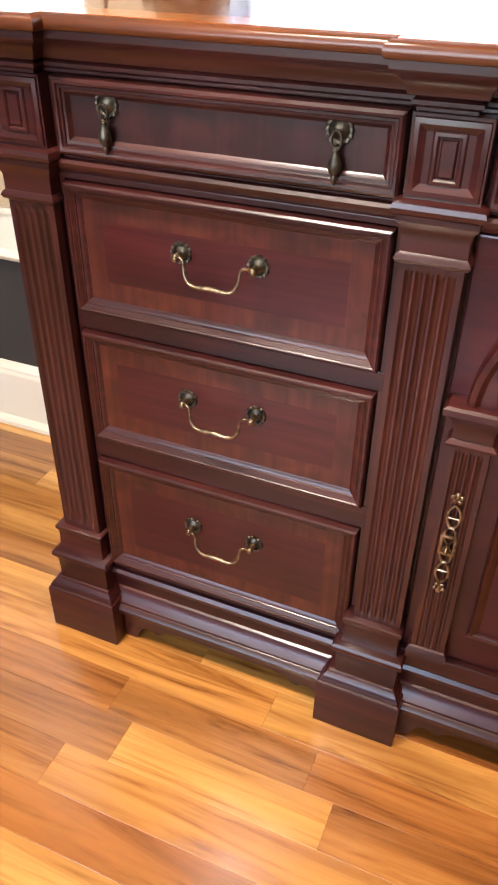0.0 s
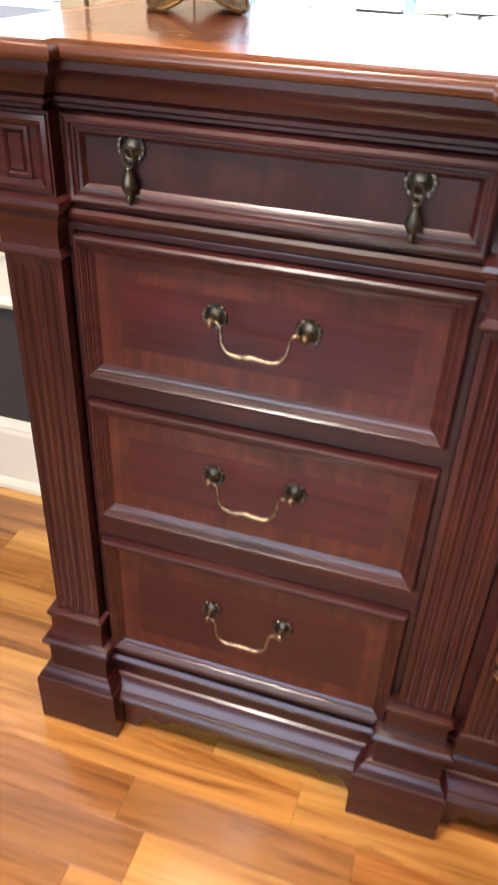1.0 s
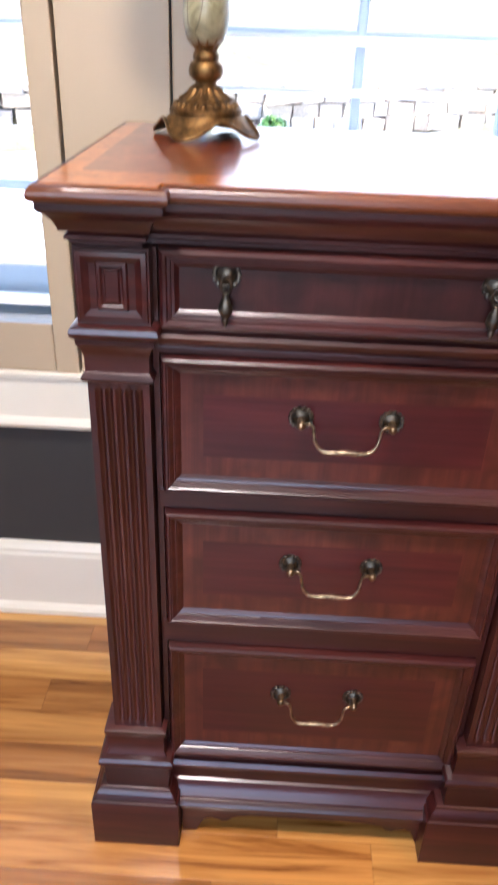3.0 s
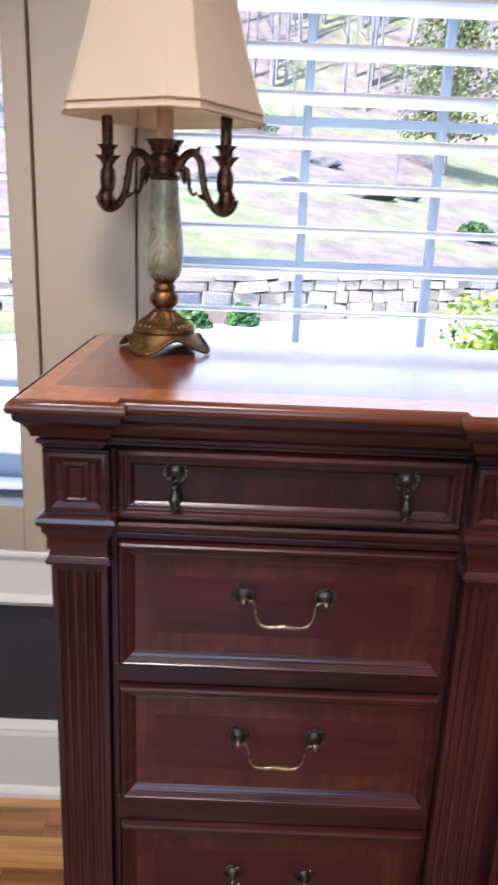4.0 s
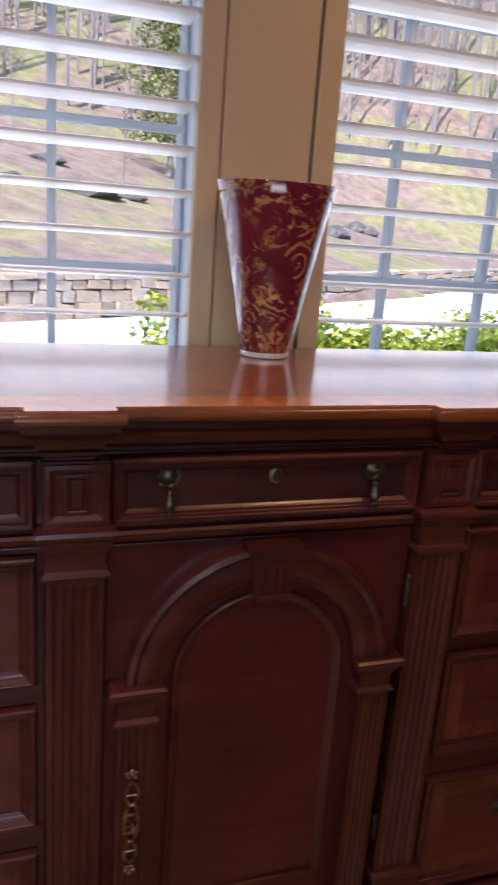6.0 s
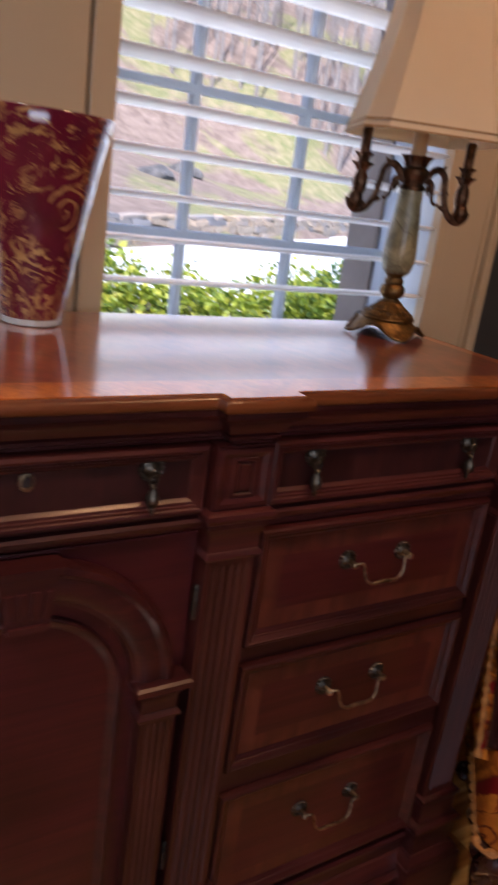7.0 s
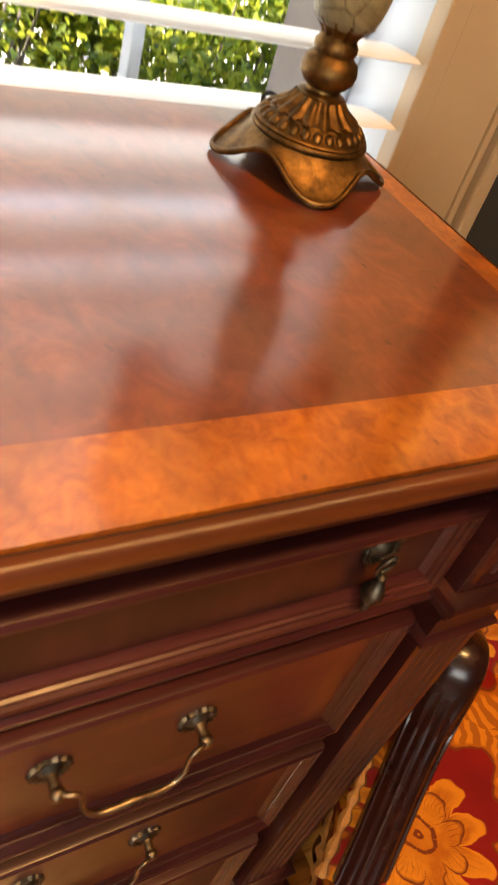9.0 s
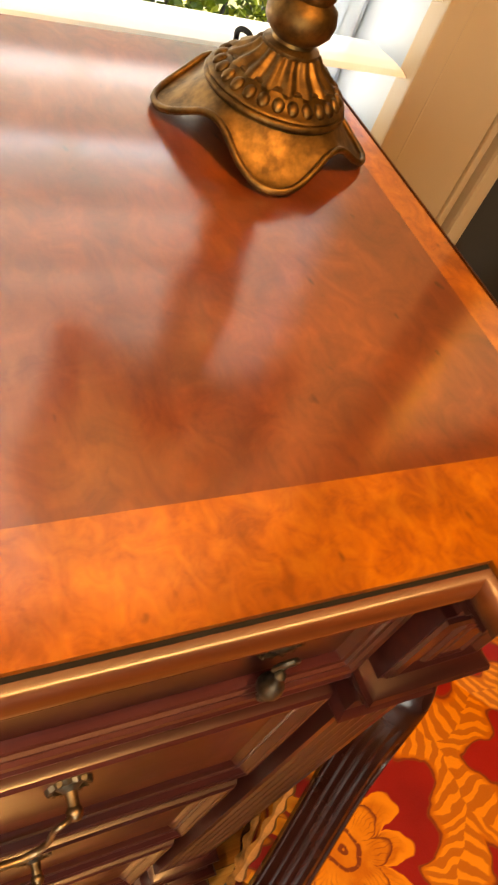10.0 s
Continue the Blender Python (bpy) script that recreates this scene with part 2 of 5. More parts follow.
def lathe(bm, profile, n=24, at=(0, 0, 0), ribs=0, amp=0.0, close=True):
    rows = []
    for r, z in profile:
        rows.append([bm.verts.new((at[0] + r * (1 + amp * (0.5 + 0.5 * math.cos(ribs * 2 * math.pi * k / n))) * math.cos(2 * math.pi * k / n),
                                   at[1] + r * (1 + amp * (0.5 + 0.5 * math.cos(ribs * 2 * math.pi * k / n))) * math.sin(2 * math.pi * k / n), at[2] + z)) for k in range(n)])
    for a, b in zip(rows, rows[1:]):
        for k in range(n):
            bm.faces.new((a[k], a[(k + 1) % n], b[(k + 1) % n], b[k]))
    if close:
        bm.faces.new(rows[0])
        bm.faces.new(rows[-1])
    return bm


def spline(points, steps=8):
    """Catmull-Rom through points of any dimension."""
    out = []
    pts = [points[0]] + list(points) + [points[-1]]
    for k in range(1, len(pts) - 2):
        p0, p1, p2, p3 = (np.array(pts[j], dtype=float) for j in (k - 1, k, k + 1, k + 2))
        for s in range(steps):
            t = s / steps
            out.append(0.5 * ((2 * p1) + (p2 - p0) * t + (2 * p0 - 5 * p1 + 4 * p2 - p3) * t * t + (3 * p1 - p0 - 3 * p2 + p3) * t ** 3))
    out.append(np.array(points[-1], dtype=float))
    return out


def tube(bm, pts, radii, n=8, up=(0, 0, 1), section=None):
    """A tube along points; section gives a cross-section as (side, up) factors in place of a circle."""
    rings = []
    sec = section if section and not callable(section) else [(math.cos(2 * math.pi * k / n), math.sin(2 * math.pi * k / n)) for k in range(n)]
    for k, p in enumerate(pts):
        a = Vector(pts[max(0, k - 1)])
        b = Vector(pts[min(len(pts) - 1, k + 1)])
        d = (b - a).normalized()
        side = d.cross(Vector(up))
        if side.length < 1e-4:
            side = d.cross(Vector((0, 1, 0.01)))
        side.normalize()
        top = side.cross(d)
        r = radii[k] if hasattr(radii, "__len__") else radii
        if callable(section):
            sec = section(k / (len(pts) - 1))
        rings.append([bm.verts.new(Vector(p) + side * (r * c) + top * (r * s)) for c, s in sec])
    m = len(sec)
    for a, b in zip(rings, rings[1:]):
        for k in range(m):
            bm.faces.new((a[k], a[(k + 1) % m], b[(k + 1) % m], b[k]))
    bm.faces.new(rings[0])
    bm.faces.new(rings[-1])
    return bm


def ball(bm, at, r, seg=8, scale=(1, 1, 1)):
    bmesh.ops.create_uvsphere(bm, u_segments=seg, v_segments=max(4, seg * 2 // 3), radius=r, matrix=Matrix.LocRotScale(at, None, scale))


def prism(bm, outline, y0, y1):
    """An upright outline of (x, z) given depth from y0 to y1."""
    a = [bm.verts.new((x, y0, z)) for x, z in outline]
    b = [bm.verts.new((x, y1, z)) for x, z in outline]
    k = len(outline)
    for i in range(k):
        bm.faces.new((a[i], a[(i + 1) % k], b[(i + 1) % k], b[i]))
    bm.faces.new(a)
    bm.faces.new(b)
    return bm


# ---- room ----
WALL_Y = 0.495                      # face of the window wall
ROOM = (-2.6, 2.2, -3.1)            # side walls and far wall
WIN = [(-1.345, "window_1"), (-0.366, "window_2"), (0.608, "window_3")]
VISIBLE = 0.359                     # half of what the casings leave open
HALF = 0.374                        # half of a window opening
SILL, HEAD = 0.675, 2.05
CEILING_Z = 2.6


def room():
    b = bmesh.new()
    edges = [ROOM[0]]
    for c, _ in WIN:
        edges += [c - HALF, c + HALF]
    edges.append(ROOM[1])
    for k in range(0, len(edges), 2):
        box(b, edges[k], edges[k + 1], WALL_Y, WALL_Y + 0.17, -0.02, CEILING_Z)
    for c, _ in WIN:
        box(b, c - HALF, c + HALF, WALL_Y, WALL_Y + 0.17, -0.02, SILL)
        box(b, c - HALF, c + HALF, WALL_Y, WALL_Y + 0.17, HEAD, CEILING_Z)
    tagged(part("wall_north", b, WALL), "charcoal painted wall with three windows", "wall", kind="structure")
    tagged(part("wall_west", boxed(ROOM[0] - 0.12, ROOM[0], ROOM[2], WALL_Y + 0.17, -0.02, CEILING_Z), WALL), "plain charcoal painted side wall", "wall", kind="structure")
    tagged(part("wall_east", boxed(ROOM[1], ROOM[1] + 0.12, ROOM[2], WALL_Y + 0.17, -0.02, CEILING_Z), WALL), "plain charcoal painted side wall", "wall", kind="structure")
    b = bmesh.new()
    x0, x1, z0, z1 = -1.95, -0.05, 0.8, 2.4
    box(b, ROOM[0] - 0.12, x0, ROOM[2] - 0.12, ROOM[2], -0.02, CEILING_Z)
    box(b, x1, ROOM[1] + 0.12, ROOM[2] - 0.12, ROOM[2], -0.02, CEILING_Z)
    box(b, x0, x1, ROOM[2] - 0.12, ROOM[2], -0.02, z0)
    box(b, x0, x1, ROOM[2] - 0.12, ROOM[2], z1, CEILING_Z)
    tagged(part("wall_south", b, WALL), "plain charcoal wall with a wide opening", "wall", kind="structure")
    # runs 2.4 m past the south wall, an added eave that blocks the sun
    tagged(part("ceiling", boxed(ROOM[0] - 0.12, ROOM[1] + 0.12, ROOM[2] - 2.4, WALL_Y + 0.17, CEILING_Z, CEILING_Z + 0.1), CEIL), "plain white ceiling with an unseen eave added against the sun", "ceiling", kind="structure")


def casings():
    # boards round and between the windows
    bounds = [WIN[0][0] - VISIBLE - 0.16] + [None] * 4 + [1.132]
    spans = [(bounds[0], WIN[0][0] - VISIBLE), (WIN[0][0] + VISIBLE, WIN[1][0] - VISIBLE), (WIN[1][0] + VISIBLE, WIN[2][0] - VISIBLE), (WIN[2][0] + VISIBLE, bounds[5])]
    for k, (x0, x1) in enumerate(spans):
        trim = thing("trim_%d" % (k + 1), "cream painted window casing with a grooved board", "window casing", kind="structure")
        inner = [(x0 + 0.0, x0 + 0.042), (x1 - 0.042, x1)] if 0 < k < 3 else ([(x1 - 0.042, x1)] if k == 0 else [(x0, x0 + 0.03)])
        for a, c in inner:
            part("stile", boxed(a, c, WALL_Y - 0.022, WALL_Y + 0.004, 0.577, HEAD + 0.04, bevel=0.003), CASING_TINTED, trim)
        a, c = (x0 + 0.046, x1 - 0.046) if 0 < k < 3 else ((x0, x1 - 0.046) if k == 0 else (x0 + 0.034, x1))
        part("board", boxed(a, c, WALL_Y - 0.016, WALL_Y - 0.0005, 0.577, HEAD + 0.16, bevel=0.002), CASING_TINTED, trim)
        if k == 3:
            b = bmesh.new()
            box(b, x1 - 0.034, x1 - 0.024, WALL_Y - 0.022, WALL_Y - 0.016, 0.577, HEAD + 0.16, 0.002)
            box(b, x1 - 0.020, x1 + 0.004, WALL_Y - 0.034, WALL_Y - 0.0005, 0.577, HEAD + 0.16, 0.005)
            part("backband", b, CASING_TINTED, trim)
    for k, (c, name) in enumerate(WIN):
        foot = thing("trim_%d" % (k + 6), "cream painted board below the window", "window casing", kind="structure")
        part("board", boxed(c - VISIBLE + 0.0005, c + VISIBLE - 0.0005, WALL_Y - 0.021, WALL_Y - 0.0005, 0.580, SILL - 0.004, bevel=0.003), CASING_TINTED, foot)
    x0, x1 = bounds[0] - 0.02, bounds[5] + 0.02
    apron = thing("trim_5", "cream painted sill rail under the windows", "window sill", kind="structure")
    part("board", boxed(x0, x1, WALL_Y - 0.018, WALL_Y - 0.0005, 0.475, 0.576, bevel=0.002), TRIM, apron)
    b = bmesh.new()
    sweep(b, [(x1, WALL_Y), (x0, WALL_Y)][::-1], [(0, 0.455), (0.012, 0.455), (0.022, 0.462), (0.026, 0.470), (0.022, 0.478), (0.018, 0.484), (0, 0.484)])
    part("bead", b, TRIM, apron)
    part("bead", boxed(x0, x1, WALL_Y - 0.026, WALL_Y - 0.0005, 0.566, 0.579, bevel=0.004), TRIM, apron)
    base = thing("baseboard", "tall cream painted baseboard with a moulded top", "baseboard", kind="structure")
    b = bmesh.new()
    sweep(b, [(ROOM[0], WALL_Y), (ROOM[1], WALL_Y)], [(0, 0), (0.028, 0), (0.028, 0.012), (0.022, 0.02), (0.016, 0.024), (0.016, 0.150), (0.013, 0.158), (0.013, 0.164), (0.008, 0.172), (0.004, 0.180), (0, 0.180)])
    part("moulding", b, TRIM, base)


def slat_mesh():
    b = bmesh.new()
    w, h = 0.0445, 0.0048
    sec = [(-w, 0), (-w * 0.8, h * 0.62), (-w * 0.4, h), (w * 0.4, h), (w * 0.8, h * 0.62), (w, 0), (w * 0.8, -h * 0.62), (w * 0.4, -h), (-w * 0.4, -h), (-w * 0.8, -h * 0.62)]
    r = [[b.verts.new((x, y, z)) for y, z in sec] for x in (-0.358, 0.358)]
    for k in range(len(sec)):
        b.faces.new((r[0][k], r[0][(k + 1) % len(sec)], r[1][(k + 1) % len(sec)], r[1][k]))
    b.faces.new(r[0])
    b.faces.new(r[1])
    bmesh.ops.recalc_face_normals(b, faces=b.faces)
    me = bpy.data.meshes.new("slat")
    b.to_mesh(me)
    b.free()
    me.materials.append(SLAT)
    return me


def windows():
    slat = slat_mesh()
    for c, name in WIN:
        win = thing(name, "white sash window with divided panes and open slatted blind", "window", kind="structure")
        x0, x1 = c - HALF, c + HALF
        b = bmesh.new()
        for a, d in ((x0 - 0.0, x0 + 0.004), (x1 - 0.004, x1)):
            box(b, a, d, WALL_Y - 0.02, 0.668, SILL, HEAD)
        box(b, x0, x1, WALL_Y - 0.02, 0.668, SILL - 0.004, SILL + 0.004)
        box(b, x0, x1, WALL_Y - 0.02, 0.668, HEAD - 0.004, HEAD + 0.004)
        part("jamb", b, SASH_BACKLIT, win)
        if name == "window_3":
            part("outer_jamb", boxed(x1 - 0.013, x1 + 0.10, 0.669, 0.775, SILL - 0.1, HEAD, bevel=0.002), JAMB_SHADED, win, "outer jamb return with its shade in the colour")
        yg = 0.625
        sash = {-1.345: -1.333, -0.366: -0.357, 0.608: 0.577}[c]     # the panes' own middle
        b = bmesh.new()
        for a, d in ((x0 + 0.0045, x0 + 0.010), (x1 - 0.010, x1 - 0.0045)):
            box(b, a, d, 0.600, 0.655, SILL, HEAD, 0.004)
        box(b, x0 + 0.010, x1 - 0.010, 0.600, 0.655, SILL, SILL + 0.06, 0.004)
        box(b, x0 + 0.010, x1 - 0.010, 0.600, 0.655, HEAD - 0.05, HEAD, 0.004)
        part("window_frame", b, SASH_BACKLIT, win)
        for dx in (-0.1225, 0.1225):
            part("muntin", boxed(sash + dx - 0.0076, sash + dx + 0.0076, yg - 0.012, yg + 0.014, SILL + 0.06, HEAD - 0.05, bevel=0.004), SASH_BACKLIT, win)
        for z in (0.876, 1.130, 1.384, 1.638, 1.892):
            part("muntin", boxed(x0 + 0.010, x1 - 0.010, yg - 0.011, yg + 0.012, z - 0.0078, z + 0.0078, bevel=0.004), SASH_BACKLIT, win)
        g = part("pane", boxed(x0 + 0.010, x1 - 0.010, yg - 0.001, yg + 0.001, SILL + 0.05, HEAD - 0.05), GLASS, win)
        g.visible_shadow = False
        z = 0.983 - 0.0712 * 4
        while z < HEAD - 0.03:
            if z > SILL + 0.01:
                s = new("slat", slat)
                s.parent = win
                s.matrix_basis = pose(c, 0.526, z, -6.0 + random.uniform(-0.7, 0.7), 0, random.uniform(-0.08, 0.08))
            z += 0.0712


room()
casings()
windows()


# ---- sideboard ----
BACK_Y = 0.433
TOP_Z = 1.012


def plan(xe, yp, yb, xo, xi1, xi2):
    left = [(-xe, BACK_Y), (-xe, yp), (-xo, yp), (-xo, yb), (-xi1, yb), (-xi1, yp), (-xi2, yp), (-xi2, yb)]
    return left + [(-x, y) for x, y in left[::-1]]


def rosette(bm, x, y, z, r=0.0145):
    """A round backplate with a pierced, beaded rim, facing the front."""
    rows = []
    prof = [(0.0002, -0.006, 0), (r * 0.28, -0.0055, 0), (r * 0.5, -0.0025, 0), (r * 0.66, -0.001, 0.01), (r * 0.76, -0.0030, 0.025), (r * 0.92, -0.0032, 0.045), (r * 1.0, -0.0012, 0.05), (r * 0.99, 0.0015, 0.05)]
    n = 56
    for rr, dy, wave in prof:
        row = []
        for i in range(n):
            a = 2 * math.pi * i / n
            q = rr * (1 + wave * math.cos(14 * a))
            row.append(bm.verts.new((x + q * math.cos(a), y + dy + wave * 0.012 * math.cos(14 * a + math.pi), z + q * math.sin(a))))
        rows.append(row)
    for a, b in zip(rows, rows[1:]):
        for i in range(n):
            bm.faces.new((a[i], a[(i + 1) % n], b[(i + 1) % n], b[i]))
    bm.faces.new(rows[0])


def bail_pull(parent, x, y, z):
    for s in (-1, 1):
        b = bmesh.new()
        rosette(b, x + s * 0.0517, y, z)
        ros = part("rosette", b, PEWTER, parent, "dark beaded round backplate", 40)
        b = bmesh.new()
        pts = [(x + s * 0.0517, y - 0.004, z), (x + s * 0.0517, y - 0.010, z), (x + s * 0.0515, y - 0.016, z - 0.001)]
        tube(b, pts, [0.0045, 0.0038, 0.0046], 10, (1, 0, 0))
        ball(b, (x + s * 0.0515, y - 0.017, z - 0.001), 0.0055, 10)
        part("post", b, BRASS, parent, "", 50)
    half = [(0.0515, -0.018, 0.000), (0.0440, -0.022, 0.0035), (0.0385, -0.023, 0.000), (0.0368, -0.024, -0.009), (0.0350, -0.026, -0.0175), (0.0290, -0.027, -0.0262), (0.020, -0.028, -0.0290), (0.010, -0.028, -0.0285), (0, -0.028, -0.0278)]
    pts = [(-a, b_, c) for a, b_, c in half] + half[-2::-1]
    pts = [tuple(p) for p in spline(pts, 4)]
    pts = [(x + p[0], y + p[1], z + p[2]) for p in pts]
    nn = len(pts)
    rad = [0.0019 + 0.0013 * math.exp(-((k / (nn - 1) - 0.5) / 0.17) ** 2) for k in range(nn)]
    b = bmesh.new()
    tube(b, pts, rad, 10, (0, 1, 0.1))
    part("bail_handle", b, BRASS, parent, "curved antique brass bail handle", 50)


def drop_pull(parent, x, y, z):
    b = bmesh.new()
    rosette(b, x, y, z, 0.0155)
    part("rosette", b, PEWTER, parent, "dark pierced round backplate", 40)
    b = bmesh.new()
    ring = [(x + 0.0055 * math.sin(a), y - 0.010 - 0.002 * math.cos(a), z - 0.008 + 0.010 * math.cos(a)) for a in [2 * math.pi * k / 14 for k in range(15)]]
    tube(b, ring, 0.0016, 6, (0, 1, 0))
    lathe(b, [(0.0015, 0.002), (0.0035, 0.0), (0.003, -0.003), (0.005, -0.007), (0.0075, -0.013), (0.0078, -0.018), (0.0055, -0.023), (0.003, -0.026), (0.0035, -0.028), (0.0032, -0.031), (0.0018, -0.034), (0.001, -0.036)], 12, (x, y - 0.011, z - 0.018))
    part("drop_handle", b, PEWTER, parent, "teardrop pendant handle of dark brass", 50)


OGEE = [(0.0, 0.012), (0.0, -0.003), (0.001, -0.0065), (0.0033, -0.0086), (0.0058, -0.0086), (0.0070, -0.0070), (0.0080, -0.0068), (0.0124, -0.0028), (0.0136, -0.0028), (0.0144, -0.0012), (0.0166, -0.0004), (0.0186, 0.0014), (0.021, 0.0028)]
FRIEZE_EDGE = [(0.0, 0.012), (0.0, -0.002), (0.0015, -0.0055), (0.005, -0.0075), (0.008, -0.0068), (0.0095, -0.0045), (0.0125, -0.0045), (0.0135, -0.0025), (0.0165, -0.0018), (0.0185, 0.0008), (0.021, 0.0028)]


def drawer(board, x0, x1, z0, z1, pulls, band=0.026, keyhole=False):
    x0, x1, z0, z1 = x0 + 0.0015, x1 - 0.0015, z0 + 0.0018, z1 - 0.0018
    b = bmesh.new()
    picture_frame(b, x0, x1, z0, z1, OGEE if band else FRIEZE_EDGE)
    box(b, x0 + 0.004, x1 - 0.004, 0.0075, 0.03, z0 + 0.004, z1 - 0.004)
    d = part("drawer", b, MAHOGANY, board, "mahogany drawer front with a moulded edge", 25)
    i = 0.021
    if band:
        b = bmesh.new()
        picture_frame(b, x0 + i, x1 - i, z0 + i, z1 - i, [(0.0, 0.0029), (band, 0.0029)])
        part("banding", b, BANDING, d, "lighter crossbanded veneer border")
    j = i + band
    b = bmesh.new()
    b.faces.new([b.verts.new(v) for v in ((x0 + j, 0.0029, z0 + j), (x1 - j, 0.0029, z0 + j), (x1 - j, 0.0029, z1 - j), (x0 + j, 0.0029, z1 - j))])
    part("panel", b, VENEER if band else FRIEZE_SHADED, d, "deep red veneer panel" if band else "figured veneer panel with the cornice shade in its colour")
    for kind, x, z in pulls:
        (bail_pull if kind == "bail" else drop_pull)(d, x, 0.0029, z)
    if keyhole:
        b = bmesh.new()
        n = 20
        cx, cz = (x0 + x1) / 2, 0.916
        ri = [[b.verts.new((cx + r * 0.9 * math.cos(2 * math.pi * k / n), y, cz + r * 1.15 * math.sin(2 * math.pi * k / n))) for k in range(n)] for r, y in ((0.0095, 0.003), (0.0092, 0.0), (0.0065, -0.0006), (0.006, 0.0026))]
        for a, c in zip(ri, ri[1:]):
            for k in range(n):
                b.faces.new((a[k], a[(k + 1) % n], c[(k + 1) % n], c[k]))
        part("keyhole_plate", b, BRASS, d, "oval brass keyhole plate", 40)
        b = bmesh.new()
        prism(b, [(cx - 0.0018, cz - 0.005), (cx + 0.0018, cz - 0.005), (cx + 0.0012, cz + 0.001), (cx + 0.0025, cz + 0.004), (cx, cz + 0.006), (cx - 0.0025, cz + 0.004), (cx - 0.0012, cz + 0.001)], 0.0012, 0.0028)
        part("keyhole", b, DARK, d)


DARK, _n, _l, _b = material("dark gap", 0.9, 0, (0.008, 0.006, 0.005))


def fluted(bm, cx, half, yf, yb, z0, z1, flutes=5, depth=0.0045):
    """An upright fluted shaft, its flutes closed by plain ends."""
    e = 0.006
    pts = [(cx - half, yb), (cx - half, yf)]
    w = (2 * half - 2 * e) / flutes
    for k in range(flutes):
        a = cx - half + e + k * w
        for s in range(7):
            u = s / 6
            pts.append((a + w * (0.12 + 0.76 * u), yf + depth * math.sin(math.pi * u)))
    pts += [(cx + half, yf), (cx + half, yb)]
    rows = []
    for z, f in ((z0, 0), (z0 + 0.014, 0), (z0 + 0.022, 1), (z1 - 0.022, 1), (z1 - 0.014, 0), (z1, 0)):
        rows.append([bm.verts.new((x, y if f else (yf if y < yb - 1e-6 else y), z)) for x, y in pts])
    m = len(pts)
    for a, b in zip(rows, rows[1:]):
        for k in range(m - 1):
            bm.faces.new((a[k], a[k + 1], b[k + 1], b[k]))
    return bm


def pilaster(board, cs, cb, wb, hs=0.035):
    """cs: shaft centre; cb: block centre; wb: half width of the plinth block; hs: half width of the shaft."""
    yb = 0.03
    b = bmesh.new()
    stepped(b, cb - wb, cb + wb, -0.042, yb, [(-0.002, 0.0), (0, 0.002), (0, 0.094), (-0.001, 0.098), (-0.004, 0.1), (-0.004, 0.104), (-0.008, 0.111), (-0.013, 0.116), (-0.014, 0.12), (-0.019, 0.122)])
    part("plinth_block", b, MAHOGANY, board, "square plinth block with a moulded top", 30)
    b = bmesh.new()
    h = 0.048
    cm = (cs + cb) / 2
    stepped(b, cm - h, cm + h, -0.027, yb, [(-0.002, 0.12), (-0.001, 0.124), (0, 0.165), (0.003, 0.17), (0.007, 0.176), (0.007, 0.183), (0.004, 0.187), (-0.004, 0.19), (-0.006, 0.196), (-0.007, 0.222), (-0.006, 0.228), (-0.003, 0.234), (-0.003, 0.240), (-0.008, 0.242)])
    part("pilaster_base", b, MAHOGANY, board, "", 30)
    b = bmesh.new()
    fluted(b, cs, hs, -0.014, yb, 0.240, 0.803)
    part("pilaster_shaft", b, MAHOGANY_UP, board, "fluted pilaster shaft", 30)
    b = bmesh.new()
    stepped(b, cs - hs, cs + hs, -0.015, yb, [(-0.001, 0.796), (0.004, 0.799), (0.006, 0.803), (0.004, 0.807), (0.001, 0.810), (0.001, 0.828), (0.004, 0.838), (0.008, 0.844), (0.008, 0.850), (0.012, 0.853), (0.0135, 0.858), (0.012, 0.863), (0.006, 0.866)])
    part("capital", b, MAHOGANY, board, "", 30)
    b = bmesh.new()
    box(b, cs - 0.039, cs + 0.039, -0.016, yb, 0.866, 0.948)
    picture_frame(b, cs - 0.037, cs + 0.037, 0.869, 0.945, [(0.0, -0.0158), (0.001, -0.0185), (0.006, -0.0195), (0.009, -0.018), (0.013, -0.0163)])
    picture_frame(b, cs - 0.017, cs + 0.017, 0.881, 0.934, [(0.0, -0.0158), (0.002, -0.0185), (0.005, -0.0190), (0.007, -0.0172)])
    picture_frame(b, cs - 0.0085, cs + 0.0085, 0.889, 0.926, [(0.0, -0.0158), (0.002, -0.0185), (0.004, -0.0185)], True)
    part("frieze_block", b, MAHOGANY, board, "small block with a raised panel", 25)


def skirt_board(bm, x0, x1, y0, y1, top):
    """A board with a bracket-cut lower edge."""
    curve = [(0.0, 0.003), (0.022, 0.003), (0.028, 0.018), (0.034, 0.031), (0.044, 0.036), (0.056, 0.034), (0.064, 0.029), (0.072, 0.031), (0.082, 0.041), (0.110, 0.047)]
    low = [(x0 + a, z) for a, z in curve] + [(x1 - a, z) for a, z in curve[::-1]]
    front = [(bm.verts.new((x, y0, z)), bm.verts.new((x, y0, top))) for x, z in low]
    back = [(bm.verts.new((x, y1, z)), bm.verts.new((x, y1, top))) for x, z in low]
    for k in range(len(low) - 1):
        bm.faces.new((front[k][0], front[k + 1][0], front[k + 1][1], front[k][1]))
        bm.faces.new((back[k][0], back[k + 1][0], back[k + 1][1], back[k][1]))
        bm.faces.new((front[k][0], front[k + 1][0], back[k + 1][0], back[k][0]))


